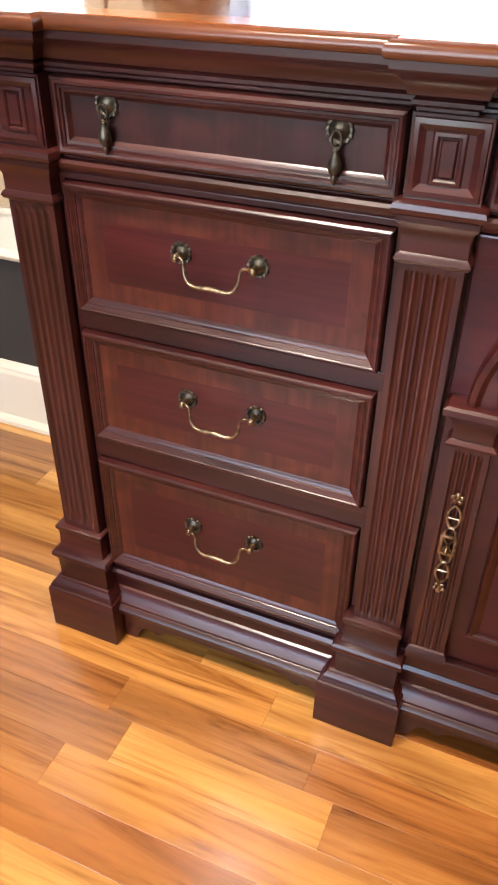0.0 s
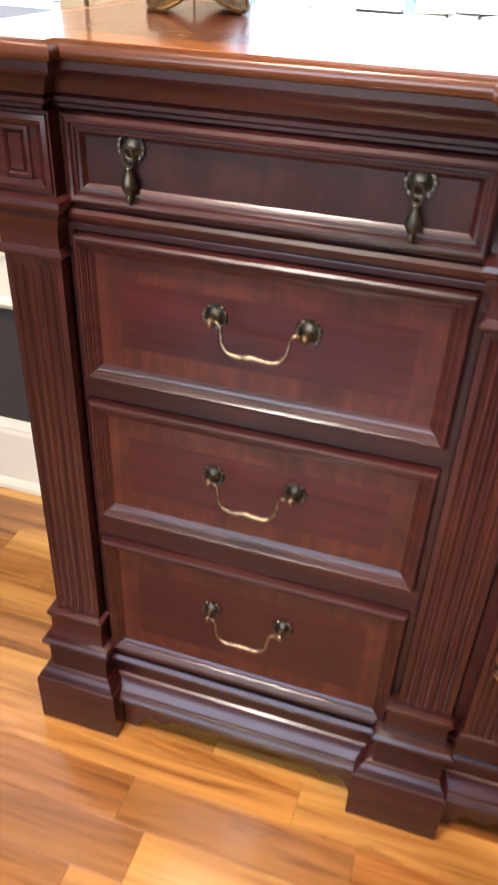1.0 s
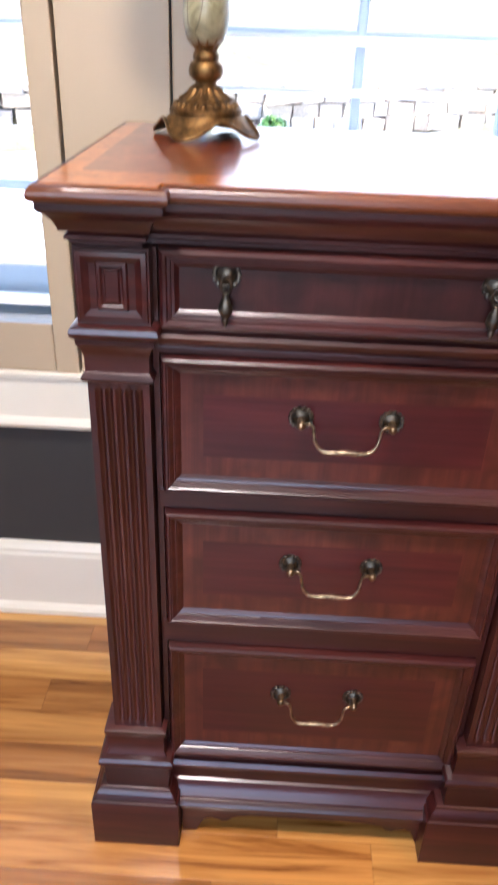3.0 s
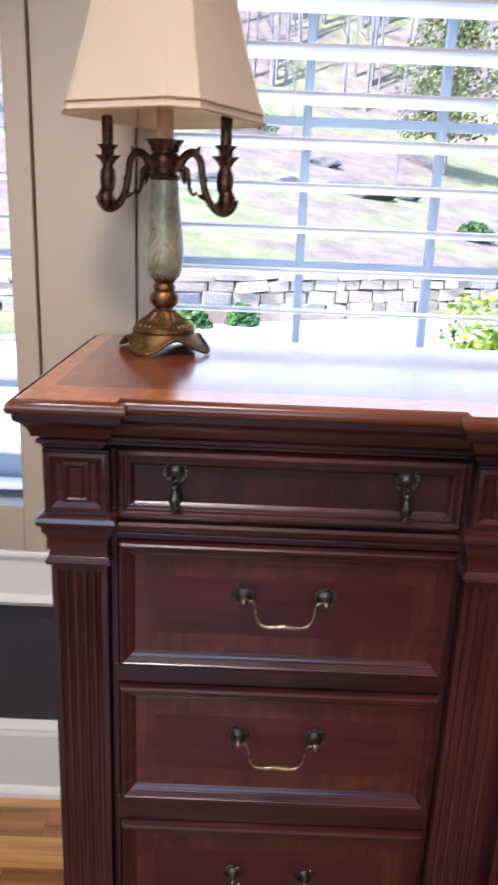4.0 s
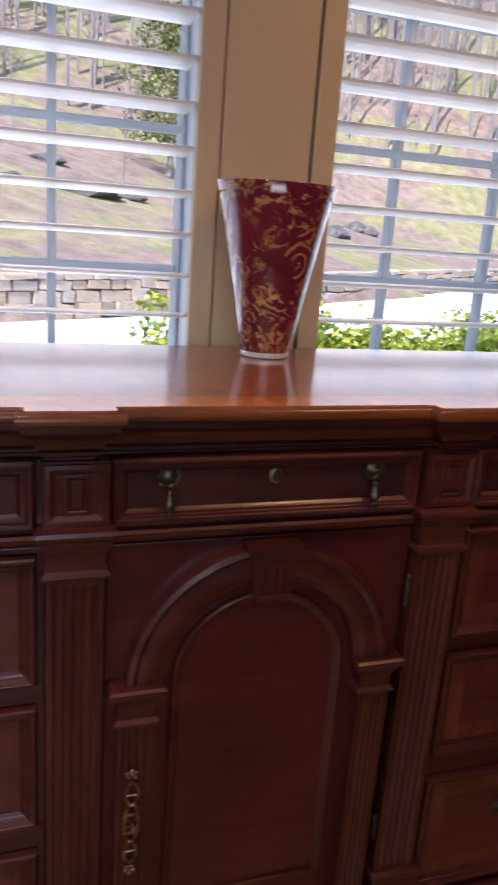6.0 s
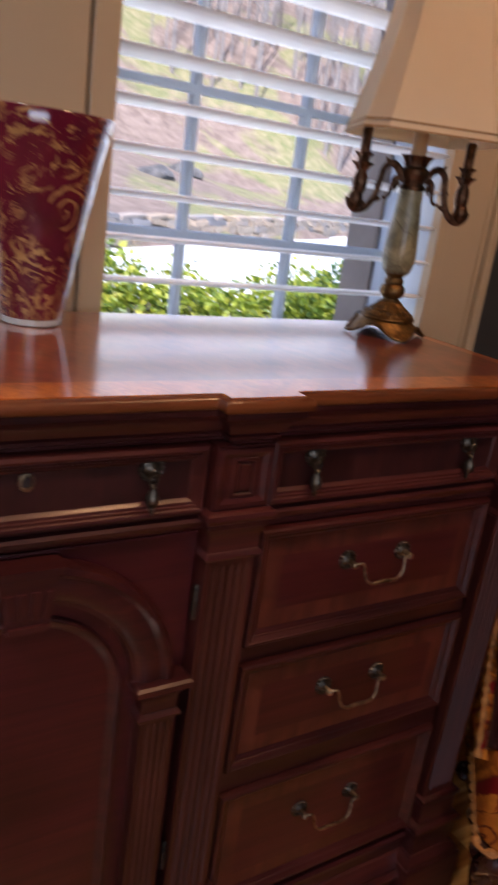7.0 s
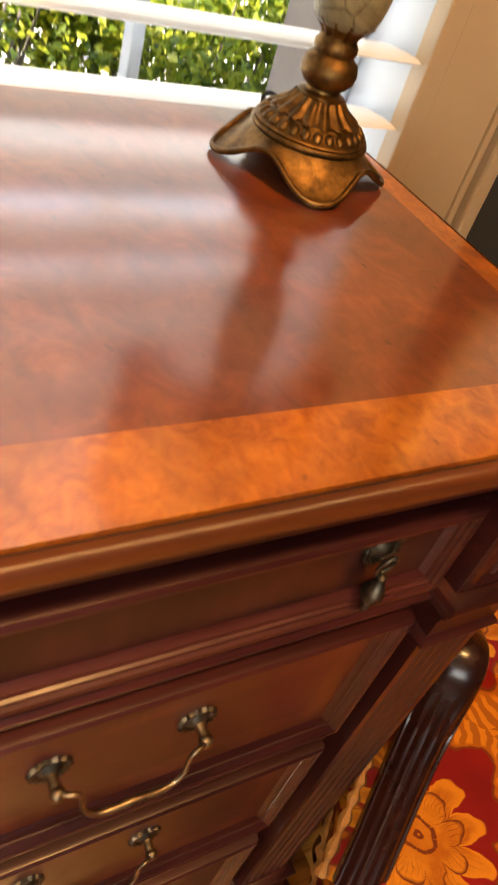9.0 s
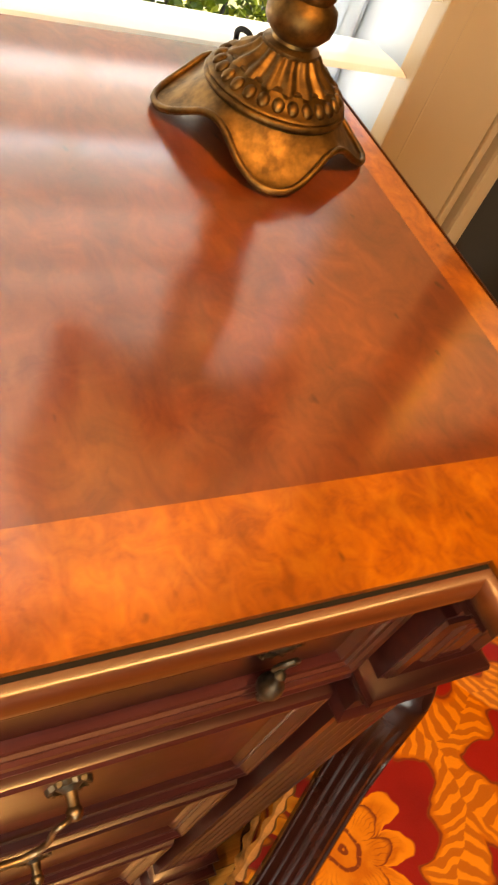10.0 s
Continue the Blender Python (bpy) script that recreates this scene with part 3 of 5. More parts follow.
def arch_ring(bm, cz, radii_y, z_foot, n=28):
    """An arched moulding: rows of (radius, y), with straight legs down to z_foot where given."""
    rows = []
    angles = [math.pi * k / n for k in range(n + 1)]
    for r, y in radii_y:
        row = []
        if z_foot is not None:
            row.append(bm.verts.new((r, y, z_foot)))
        row += [bm.verts.new((r * math.cos(a), y, cz + r * math.sin(a))) for a in angles]
        if z_foot is not None:
            row.append(bm.verts.new((-r, y, z_foot)))
        rows.append(row)
    for a, b in zip(rows, rows[1:]):
        for k in range(len(a) - 1):
            bm.faces.new((a[k], a[k + 1], b[k + 1], b[k]))
    return rows


def centre_door(board):
    y = 0.006
    d = part("door", boxed(-0.213, 0.213, y, 0.03, 0.196, 0.832, bevel=0.002), VENEER, board, "mahogany door with an arched panel")
    cz = 0.636
    b = bmesh.new()
    arch_ring(b, cz, [(0.190, y), (0.190, -0.010), (0.187, -0.016), (0.180, -0.018), (0.174, -0.013), (0.170, -0.013), (0.160, -0.016), (0.148, -0.013), (0.144, -0.009), (0.138, -0.008), (0.136, y)], None)
    part("arch_moulding", b, MAHOGANY, d, "raised arched moulding", 35)
    b = bmesh.new()
    prism(b, [(-0.024, 0.757), (0.024, 0.757), (0.033, 0.818), (-0.033, 0.818)], -0.024, y)
    prism(b, [(-0.037, 0.818), (0.037, 0.818), (0.039, 0.828), (-0.039, 0.828)], -0.029, y)
    prism(b, [(-0.022, 0.752), (0.022, 0.752), (0.024, 0.760), (-0.024, 0.760)], -0.028, y)
    key = part("keystone", b, MAHOGANY, d, "carved keystone", 25)
    for k in range(4):
        x = -0.018 + k * 0.012
        b = bmesh.new()
        prism(b, [(x - 0.0035, 0.768), (x + 0.0035, 0.768), (x * 1.25 + 0.004, 0.800), (x * 1.25 - 0.004, 0.800)], -0.0275, -0.0235)
        part("reed", b, MAHOGANY, key)
    # arched inner panel and its bead
    b = bmesh.new()
    rows = arch_ring(b, 0.628, [(0.126, y - 0.0002), (0.125, 0.000), (0.122, -0.003), (0.118, -0.002), (0.115, 0.001), (0.111, 0.003)], 0.262)
    box(b, -0.126, 0.126, -0.002, y, 0.256, 0.266, 0.0025)
    part("panel_bead", b, MAHOGANY, d, "", 35)
    b = bmesh.new()
    b.faces.new([b.verts.new((0.112 * math.cos(math.pi * k / 28), 0.0035, 0.628 + 0.112 * math.sin(math.pi * k / 28))) for k in range(29)] + [b.verts.new((-0.112, 0.0035, 0.264)), b.verts.new((0.112, 0.0035, 0.264))])
    part("panel", b, VENEER, d, "deep red arched veneer panel")
    for s in (-1, 1):
        c = s * 0.174
        b = bmesh.new()
        fluted(b, c, 0.024, -0.016, y, 0.212, 0.590, 4, 0.0035)
        part("door_pilaster", b, MAHOGANY_UP, d, "", 30)
        b = bmesh.new()
        stepped(b, c - 0.024, c + 0.024, -0.016, y, [(0, 0.582), (0.005, 0.584), (0.006, 0.588), (0.003, 0.592), (0.0, 0.594), (0.0, 0.610), (0.003, 0.618), (0.008, 0.626), (0.010, 0.628), (0.014, 0.630), (0.014, 0.638), (0.010, 0.641)])
        part("door_capital", b, MAHOGANY, d, "", 30)
        b = bmesh.new()
        stepped(b, c - 0.024, c + 0.024, -0.016, y, [(0.003, 0.198), (0.005, 0.200), (0.005, 0.216), (0.003, 0.222), (0, 0.224)])
        part("door_base", b, MAHOGANY, d, "", 30)
    # pierced lock plate
    b = bmesh.new()
    x, yy, zc = -0.176, -0.0175, 0.429
    for s in (-1, 1):
        for k in range(5):
            a = 2 * math.pi * k / 5 + math.pi / 2 * s
            ball(b, (x + 0.0058 * math.cos(a), yy, zc + s * 0.078 + 0.0058 * math.sin(a)), 0.0038, 7, (1, 0.5, 1))
        ball(b, (x, yy - 0.001, zc + s * 0.078), 0.003, 7, (1, 0.7, 1))
        for q in (-1, 1):
            pts = [(x, yy, zc + s * 0.068), (x + q * 0.006, yy, zc + s * 0.060), (x + q * 0.0085, yy, zc + s * 0.050), (x + q * 0.0065, yy, zc + s * 0.038), (x + q * 0.003, yy, zc + s * 0.031), (x + q * 0.006, yy, zc + s * 0.024), (x + q * 0.0075, yy, zc + s * 0.016)]
            tube(b, [tuple(p) for p in spline(pts, 3)], 0.0022, 6, (0, 1, 0))
        tube(b, [(x - 0.007, yy, zc + s * 0.046), (x + 0.007, yy, zc + s * 0.046)], 0.0018, 6)
        tube(b, [(x - 0.004, yy, zc + s * 0.030), (x + 0.004, yy, zc + s * 0.030)], 0.0024, 6)
    for s in (-1, 1):
        box(b, x - 0.0105, x + 0.0105, yy - 0.002, yy + 0.002, zc + s * 0.0145 - 0.0025, zc + s * 0.0145 + 0.0025, 0.0008)
        box(b, x + s * 0.009 - 0.002, x + s * 0.009 + 0.002, yy - 0.002, yy + 0.002, zc - 0.0145, zc + 0.0145, 0.0008)
    tube(b, [(x - 0.008, yy, zc - 0.012), (x + 0.008, yy, zc + 0.012)], 0.0016, 6, (0, 1, 0))
    tube(b, [(x - 0.008, yy, zc + 0.012), (x + 0.008, yy, zc - 0.012)], 0.0016, 6, (0, 1, 0))
    plate = part("lock_plate", b, BRASS, d, "pierced brass lock plate with flower ends", 40)
    b = bmesh.new()
    ball(b, (x, yy - 0.010, zc), 0.0055, 10, (0.7, 1.4, 1.2))
    tube(b, [(x, yy, zc), (x, yy - 0.008, zc)], 0.0028, 8, (0, 0, 1))
    part("knob", b, BRASS, d, "small brass knob", 50)
    for z in (0.735, 0.322):
        b = bmesh.new()
        lathe(b, [(0.001, -0.026), (0.003, -0.024), (0.0036, -0.021), (0.0036, 0.021), (0.003, 0.024), (0.001, 0.026)], 10, (0.2155, -0.001, z))
        part("hinge", b, PEWTER, d, "slim dark hinge knuckle", 40)


def sideboard():
    s = thing("sideboard", "long carved mahogany sideboard with drawers and an arched door", "sideboard")
    b = bmesh.new()
    box(b, -0.796, 0.796, 0.018, BACK_Y - 0.004, 0.09, 0.95)
    part("carcass", b, MAHOGANY, s, "plain mahogany case")
    # rails and stiles that frame the drawers
    for c in (-0.509, 0.509):
        x0, x1 = c - 0.2165, c + 0.2165
        for z0, z1 in ((0.622, 0.649), (0.399, 0.438), (0.160, 0.174), (0.828, 0.836)):
            part("rail", boxed(x0 - 0.002, x1 + 0.002, 0.003, 0.02, z0, z1, bevel=0.001), MAHOGANY, s)
        for x in (x0, x1):
            part("stile", boxed(x - 0.004, x + 0.003, 0.004, 0.02, 0.16, 0.945), MAHOGANY_UP, s)
        pulls = lambda z: [("bail", c, z)]
        drawer(s, c - 0.2125, c + 0.2125, 0.857, 0.9485, [("drop", c - 0.14, 0.920), ("drop", c + 0.14, 0.920)], 0)
        drawer(s, c - 0.2125, c + 0.2125, 0.649, 0.828, pulls(0.7565))
        drawer(s, c - 0.2125, c + 0.2125, 0.438, 0.622, pulls(0.545))
        drawer(s, c - 0.2125, c + 0.2125, 0.174, 0.399, pulls(0.310))
    drawer(s, -0.212, 0.212, 0.857, 0.9485, [("drop", -0.140, 0.920), ("drop", 0.140, 0.920)], 0, True)
    centre_door(s)
    for q in (-1, 1):
        pilaster(s, q * 0.766, q * 0.773, 0.067, 0.0345)
        pilaster(s, q * 0.2525, q * 0.261, 0.067)
    # ledge under the top drawers, run from pilaster to pilaster
    for x0, x1 in ((-0.7215, -0.288), (-0.217, 0.217), (0.288, 0.7215)):
        b = bmesh.new()
        sweep(b, [(x0, 0.018), (x1, 0.018)], [(0.0, 0.836), (0.016, 0.836), (0.019, 0.839), (0.023, 0.844), (0.024, 0.849), (0.021, 0.853), (0.0155, 0.855), (0.0155, 0.8565), (0.0, 0.8565)])
        part("ledge", b, MAHOGANY, s, "", 30)
        b = bmesh.new()
        sweep(b, [(x0 - 0.02, 0.018), (x1 + 0.02, 0.018)], [(0.0, 0.058), (0.030, 0.058), (0.034, 0.062), (0.040, 0.068), (0.041, 0.078), (0.037, 0.084), (0.033, 0.086), (0.033, 0.091), (0.027, 0.098), (0.021, 0.106), (0.019, 0.112), (0.015, 0.114), (0.015, 0.135), (0.018, 0.140), (0.023, 0.145), (0.024, 0.152), (0.020, 0.158), (0.012, 0.160), (0.0, 0.160)])
        part("base_moulding", b, MAHOGANY, s, "", 30)
        b = bmesh.new()
        skirt_board(b, x0 + 0.018, x1 - 0.018, -0.012, 0.008, 0.062)
        part("skirt", b, MAHOGANY, s, "low skirt board with a bracket-cut edge", 25)
    part("rail", boxed(-0.215, 0.215, -0.004, 0.02, 0.160, 0.194, bevel=0.003), MAHOGANY, s)
    # side plinths
    for q in (-1, 1):
        part("side_plinth", boxed(*sorted((q * 0.79, q * 0.835)), 0.02, BACK_Y - 0.01, 0.0, 0.10, bevel=0.003), MAHOGANY, s)
    # cornice and top
    path = plan(0.813, -0.019, 0.0, 0.728, 0.296, 0.225)
    b = bmesh.new()
    sweep(b, path, [(-0.03, 0.947), (-0.009, 0.947), (-0.006, 0.949), (-0.006, 0.952), (-0.001, 0.955), (-0.001, 0.959), (-0.005, 0.962), (0.003, 0.964), (0.004, 0.968), (0.007, 0.975), (0.012, 0.981), (0.017, 0.984), (0.0195, 0.987), (0.0195, 0.9945), (0.015, 0.9945)])
    part("cornice", b, MAHOGANY, s, "stepped cornice moulding", 30)
    b = bmesh.new()
    sweep(b, path, [(-0.03, 0.9945), (0.019, 0.9945), (0.0225, 0.9950), (0.0245, 0.9968), (0.0256, 0.9995), (0.0256, 1.0030), (0.0242, 1.0070), (0.0212, 1.0103), (0.0184, 1.0116), (0.0178, 1.0060), (0.0150, 1.0060)])
    part("top_edge", b, NOSE, s, "rounded moulded edge of the top", 40)
    tp = offset_path(path, 0.015)
    # dark strip added in the groove in place of its shade
    b = bmesh.new()
    sweep(b, path, [(0.0146, 1.0085), (0.0184, 1.0085)], caps=False)
    part("groove_shade", b, DARK, s, "dark strip that shades the groove inside the top's edge")
    yi = 0.038
    b = bmesh.new()
    for (xa, ya), (xb, yb) in zip(tp, tp[1:]):
        if abs(ya - yb) < 1e-6:
            box(b, xa, xb, ya, yi, TOP_Z - 0.006, TOP_Z)
    for q in (-1, 1):
        box(b, *sorted((q * 0.803, q * 0.828)), yi, BACK_Y, TOP_Z - 0.006, TOP_Z)
    bmesh.ops.remove_doubles(b, verts=b.verts, dist=1e-5)
    part("top_banding", b, TOPBAND, s, "golden burl veneer border of the top")
    part("top_panel", boxed(-0.803, 0.803, yi, BACK_Y, TOP_Z - 0.006, TOP_Z), TOPVENEER, s, "polished red-brown veneer top")
    part("top_board", boxed(-0.806, 0.806, 0.03, BACK_Y - 0.001, 0.95, TOP_Z - 0.0065), MAHOGANY, s)


def offset_path(path, d):
    out = []
    for k, p in enumerate(path):
        p = Vector(p)
        a = (p - Vector(path[k - 1])).normalized() if k else None
        b = (Vector(path[k + 1]) - p).normalized() if k < len(path) - 1 else None
        na = Vector((a.y, -a.x)) if a else None
        nb = Vector((b.y, -b.x)) if b else None
        off = (na + nb) / max(0.2, 1 + na.dot(nb)) if na and nb else (na or nb)
        out.append((p.x + off.x * d, p.y + off.y * d))
    return out


sideboard()


# ---- lamps and vase ----
def onyx():
    m, n, l, b = material("green onyx", 0.42)
    v = coords(n, l)
    f = noise_tex(n, l, v, 22, 5, 0.6, 1.5)
    col = ramp(n, l, f, [(0.25, (0.07, 0.058, 0.030)), (0.45, (0.20, 0.175, 0.095)), (0.6, (0.30, 0.265, 0.150)), (0.8, (0.38, 0.325, 0.190))])
    vo = n.new("ShaderNodeTexVoronoi")
    vo.feature = 'DISTANCE_TO_EDGE'
    vo.inputs["Scale"].default_value = 38
    l.new(coords(n, l, (1.0, 1.0, 0.45)), vo.inputs["Vector"])
    vein = ramp(n, l, noise_tex(n, l, v, 30, 3, 0.6, 0.5), [(0.34, (0, 0, 0)), (0.5, (1, 1, 1))])
    crack = mixc(n, l, vein, (1, 1, 1), ramp(n, l, vo.outputs["Distance"], [(0.0, (0.30, 0.24, 0.17)), (0.035, (1, 1, 1))]))
    l.new(mixc(n, l, 0.8, col, crack, 'MULTIPLY'), b.inputs["Base Color"])
    b.inputs["Coat Weight"].default_value = 0.12
    return m


def cloth_shade():
    m, n, l, b = material("cream shade fabric", 0.8, 0.0, (0.72, 0.60, 0.42), 0.2)
    v = coords(n, l)
    f = noise_tex(n, l, v, 240, 2, 0.5)
    l.new(ramp(n, l, noise_tex(n, l, v, 6, 3), [(0.3, (0.78, 0.66, 0.48)), (0.7, (0.86, 0.75, 0.58))]), b.inputs["Base Color"])
    bump(n, l, b, f, 0.25, 0.0006)
    tr = n.new("ShaderNodeBsdfTranslucent")
    tr.inputs["Color"].default_value = (0.85, 0.72, 0.52, 1)
    mx = n.new("ShaderNodeMixShader")
    mx.inputs[0].default_value = 0.55
    l.new(b.outputs[0], mx.inputs[1])
    l.new(tr.outputs[0], mx.inputs[2])
    l.new(mx.outputs[0], n["Material Output"].inputs["Surface"])
    return m


ONYX, SHADE = onyx(), cloth_shade()
SHADETRIM = paint("shade braid", (0.36, 0.21, 0.08), 0.8, 0.15, 60, 0.3)
CANDLE = paint("candle sleeve", (0.42, 0.26, 0.12), 0.5, 0.1, 30)
DARKBRONZE = brass("dark bronze", (0.045, 0.024, 0.014), (0.15, 0.08, 0.045), 0.42)


def shade_outline(a, cut, z):
    pts = []
    for k in range(4):
        ang = math.pi / 2 * k + math.pi / 4 + radians(36)
        c, s = math.cos(ang), math.sin(ang)
        for x, y in ((a, -a + cut), (a, a - cut)):
            pts.append((x * c - y * s, x * s + y * c, z))
    return pts


def table_lamp(at, yaw, label):
    lamp = thing("table_lamp", label, "lamp", "candelabra table lamps", (0, 0, 0))
    b = bmesh.new()
    # base: a square plate whose sides lift between its four feet, drawn up to a round collar
    n = 64

    def edge(t):
        c4 = 0.5 + 0.5 * math.cos(4 * t)
        return 0.058 + 0.0165 * c4 ** 1.3, 0.0045 + 0.0195 * (1 - c4) ** 1.2

    rows = []
    for f in (0.0, 0.2, 0.4, 0.6, 0.8, 0.92, 1.0):
        row = []
        for k in range(n):
            t = 2 * math.pi * k / n
            r, z = edge(t)
            q = 0.044 + (r - 0.044) * f
            row.append(b.verts.new((q * math.cos(t), q * math.sin(t), z + (0.0315 - z) * (1 - f) ** 1.5)))
        rows.append(row)
    for f in (1.0, 0.5):
        row = []
        for k in range(n):
            t = 2 * math.pi * k / n
            r, z = edge(t)
            q = 0.042 + (r - 0.042) * f
            row.append(b.verts.new((q * math.cos(t), q * math.sin(t), z - 0.003 + (0.024 - z) * (1 - f))))
        rows.append(row)
    for a, c in zip(rows, rows[1:]):
        for k in range(n):
            b.faces.new((a[k], a[(k + 1) % n], c[(k + 1) % n], c[k]))
    part("base", b, BRONZE, lamp, "scalloped square bronze base", 50)
    b = bmesh.new()
    pts = []
    for k in range(n + 1):
        t = 2 * math.pi * k / n
        r, z = edge(t)
        pts.append((r * math.cos(t), r * math.sin(t), z))
    tube(b, pts, 0.0023, 8)
    part("rim", b, BRONZE, lamp, "", 50)
    b = bmesh.new()
    lathe(b, [(0.0445, 0.028), (0.0475, 0.030), (0.0485, 0.032), (0.0475, 0.034), (0.0462, 0.0342), (0.0468, 0.0356), (0.0455, 0.0372), (0.0440, 0.0372), (0.0405, 0.0405), (0.0350, 0.0440), (0.0335, 0.0452), (0.0338, 0.0468), (0.0320, 0.0475)], 64)
    lathe(b, [(0.0325, 0.0460), (0.0290, 0.0490), (0.0240, 0.0525), (0.0205, 0.0560), (0.0180, 0.0600)], 96, (0, 0, 0), 16, 0.15)
    for k in range(26):
        a = 2 * math.pi * k / 26
        m = Matrix.Translation((0.0400 * math.cos(a), 0.0400 * math.sin(a), 0.0405)) @ Matrix.Rotation(a, 4, 'Z') @ Matrix.Rotation(radians(38), 4, 'Y') @ Matrix.Diagonal((0.0052, 0.0042, 0.0026, 1))
        bmesh.ops.create_uvsphere(b, u_segments=10, v_segments=6, radius=1, matrix=m)
    part("dome", b, BRONZE, lamp, "gadrooned bronze collar and ribbed dome", 60)
    b = bmesh.new()
    lathe(b, [(0.0165, 0.057), (0.0185, 0.059), (0.0185, 0.062), (0.014, 0.064), (0.0135, 0.066), (0.0175, 0.069), (0.0215, 0.074), (0.0225, 0.080), (0.0205, 0.087), (0.0155, 0.091), (0.017, 0.094), (0.017, 0.098), (0.013, 0.104)], 28)
    lathe(b, [(0.012, 0.102), (0.014, 0.106), (0.019, 0.112), (0.022, 0.115)], 48, (0, 0, 0), 12, 0.14)
    part("stem", b, BRONZE, lamp, "turned bronze stem", 50)
    b = bmesh.new()
    lathe(b, [(0.019, 0.110), (0.0235, 0.114), (0.0265, 0.122), (0.0288, 0.134), (0.0292, 0.146), (0.0282, 0.162), (0.026, 0.185), (0.0232, 0.210), (0.021, 0.230), (0.0205, 0.245), (0.0195, 0.252)], 32)
    part("column", b, ONYX, lamp, "tapered green onyx column", 50)
    b = bmesh.new()
    lathe(b, [(0.019, 0.250), (0.0225, 0.253), (0.0225, 0.257), (0.019, 0.260), (0.0195, 0.268), (0.0225, 0.273), (0.0245, 0.279), (0.0225, 0.285), (0.018, 0.288), (0.0185, 0.293)], 28)
    lathe(b, [(0.0175, 0.290), (0.018, 0.296), (0.022, 0.303), (0.025, 0.306), (0.018, 0.305), (0.012, 0.300)], 48, (0, 0, 0), 8, 0.22)
    part("crown", b, DARKBRONZE, lamp, "dark bronze crown with leaf rim", 50)
    b = bmesh.new()
    lathe(b, [(0.0125, 0.300), (0.0125, 0.352)], 16)
    part("candle_sleeve", b, CANDLE, lamp, "tan centre candle sleeve", 40)
    for s in (-1, 1):
        b = bmesh.new()
        curve = [(0.018, 0.268), (0.030, 0.287), (0.043, 0.292), (0.053, 0.281), (0.056, 0.262), (0.062, 0.236), (0.074, 0.217), (0.089, 0.211), (0.100, 0.219), (0.103, 0.230)]
        sp = spline(curve, 5)
        kk = len(sp)
        tube(b, [(s * p[0] * 1.07, 0, p[1] - 0.003) for p in sp], [0.0068 - 0.0012 * math.sin(math.pi * i / kk) for i in range(kk)], 10, (0, 1, 0))
        leaf = [(0.022, 0.268), (0.034, 0.266), (0.038, 0.252), (0.040, 0.240), (0.046, 0.232), (0.052, 0.236)]
        sp = spline(leaf, 4)
        tube(b, [(s * p[0], 0, p[1]) for p in sp], [0.0056 * (1 - 0.75 * i / len(sp)) for i in range(len(sp))], 8, (0, 1, 0))
        for lx, lz, dx, dz in ((0.028, 0.262, 0.004, -0.018), (0.058, 0.256, 0.012, -0.004), (0.066, 0.228, -0.014, 0.004), (0.080, 0.213, 0.010, 0.016), (0.048, 0.288, 0.008, 0.010)):
            tube(b, [(s * lx, 0, lz), (s * (lx + dx * 0.5), 0, lz + dz * 0.4), (s * (lx + dx), 0, lz + dz)], [0.005, 0.004, 0.0008], 7, (0, 1, 0))
        lathe(b, [(0.003, 0.208), (0.009, 0.212), (0.0125, 0.222), (0.0125, 0.232), (0.0085, 0.240)], 18, (s * 0.099, 0, -0.002))
        part("arm", b, DARKBRONZE, lamp, "scrolled leafy arm of dark bronze", 55)
        b = bmesh.new()
        cx = s * 0.0955
        lathe(b, [(0.007, 0.230), (0.0115, 0.240), (0.0125, 0.252), (0.0115, 0.262), (0.0085, 0.268), (0.0085, 0.273)], 20, (cx, 0, 0))
        lathe(b, [(0.008, 0.272), (0.010, 0.277), (0.0165, 0.284), (0.012, 0.281)], 40, (cx, 0, 0), 6, 0.3)
        lathe(b, [(0.008, 0.282), (0.0085, 0.292), (0.014, 0.299), (0.010, 0.297)], 40, (cx, 0, 0), 6, 0.25)
        lathe(b, [(0.0085, 0.285), (0.0085, 0.337), (0.006, 0.340)], 16, (cx, 0, 0))
        part("candle_cup", b, DARKBRONZE, lamp, "leafy candle cup with a dark sleeve", 55)
    # bell shade with cut corners
    b = bmesh.new()
    prof = [(0.1160, 0.333), (0.1080, 0.365), (0.0990, 0.400), (0.0892, 0.440), (0.0806, 0.480), (0.0740, 0.520), (0.0692, 0.560), (0.0672, 0.580)]
    outer = [[b.verts.new(v) for v in shade_outline(a, a * 0.27, z)] for a, z in prof]
    inner = [[b.verts.new(v) for v in shade_outline(a - 0.002, (a - 0.002) * 0.27, z)] for a, z in prof]
    for rows, _s in ((outer, 1), (inner, -1)):
        for a, c in zip(rows, rows[1:]):
            for k in range(8):
                b.faces.new((a[k], a[(k + 1) % 8], c[(k + 1) % 8], c[k]))
    for k in range(8):
        b.faces.new((outer[0][k], outer[0][(k + 1) % 8], inner[0][(k + 1) % 8], inner[0][k]))
        b.faces.new((outer[-1][k], outer[-1][(k + 1) % 8], inner[-1][(k + 1) % 8], inner[-1][k]))
    shade = part("shade", b, SHADE, lamp, "cream fabric bell shade with cut corners")
    for z, a in ((0.3345, 0.1165), (0.346, 0.1134), (0.579, 0.0677)):
        b = bmesh.new()
        o = shade_outline(a + 0.0006, a * 0.27, z)
        tube(b, o + o[:1], 0.0016, 6)
        part("braid", b, SHADETRIM, shade, "brown braid edging", 40)
    b = bmesh.new()
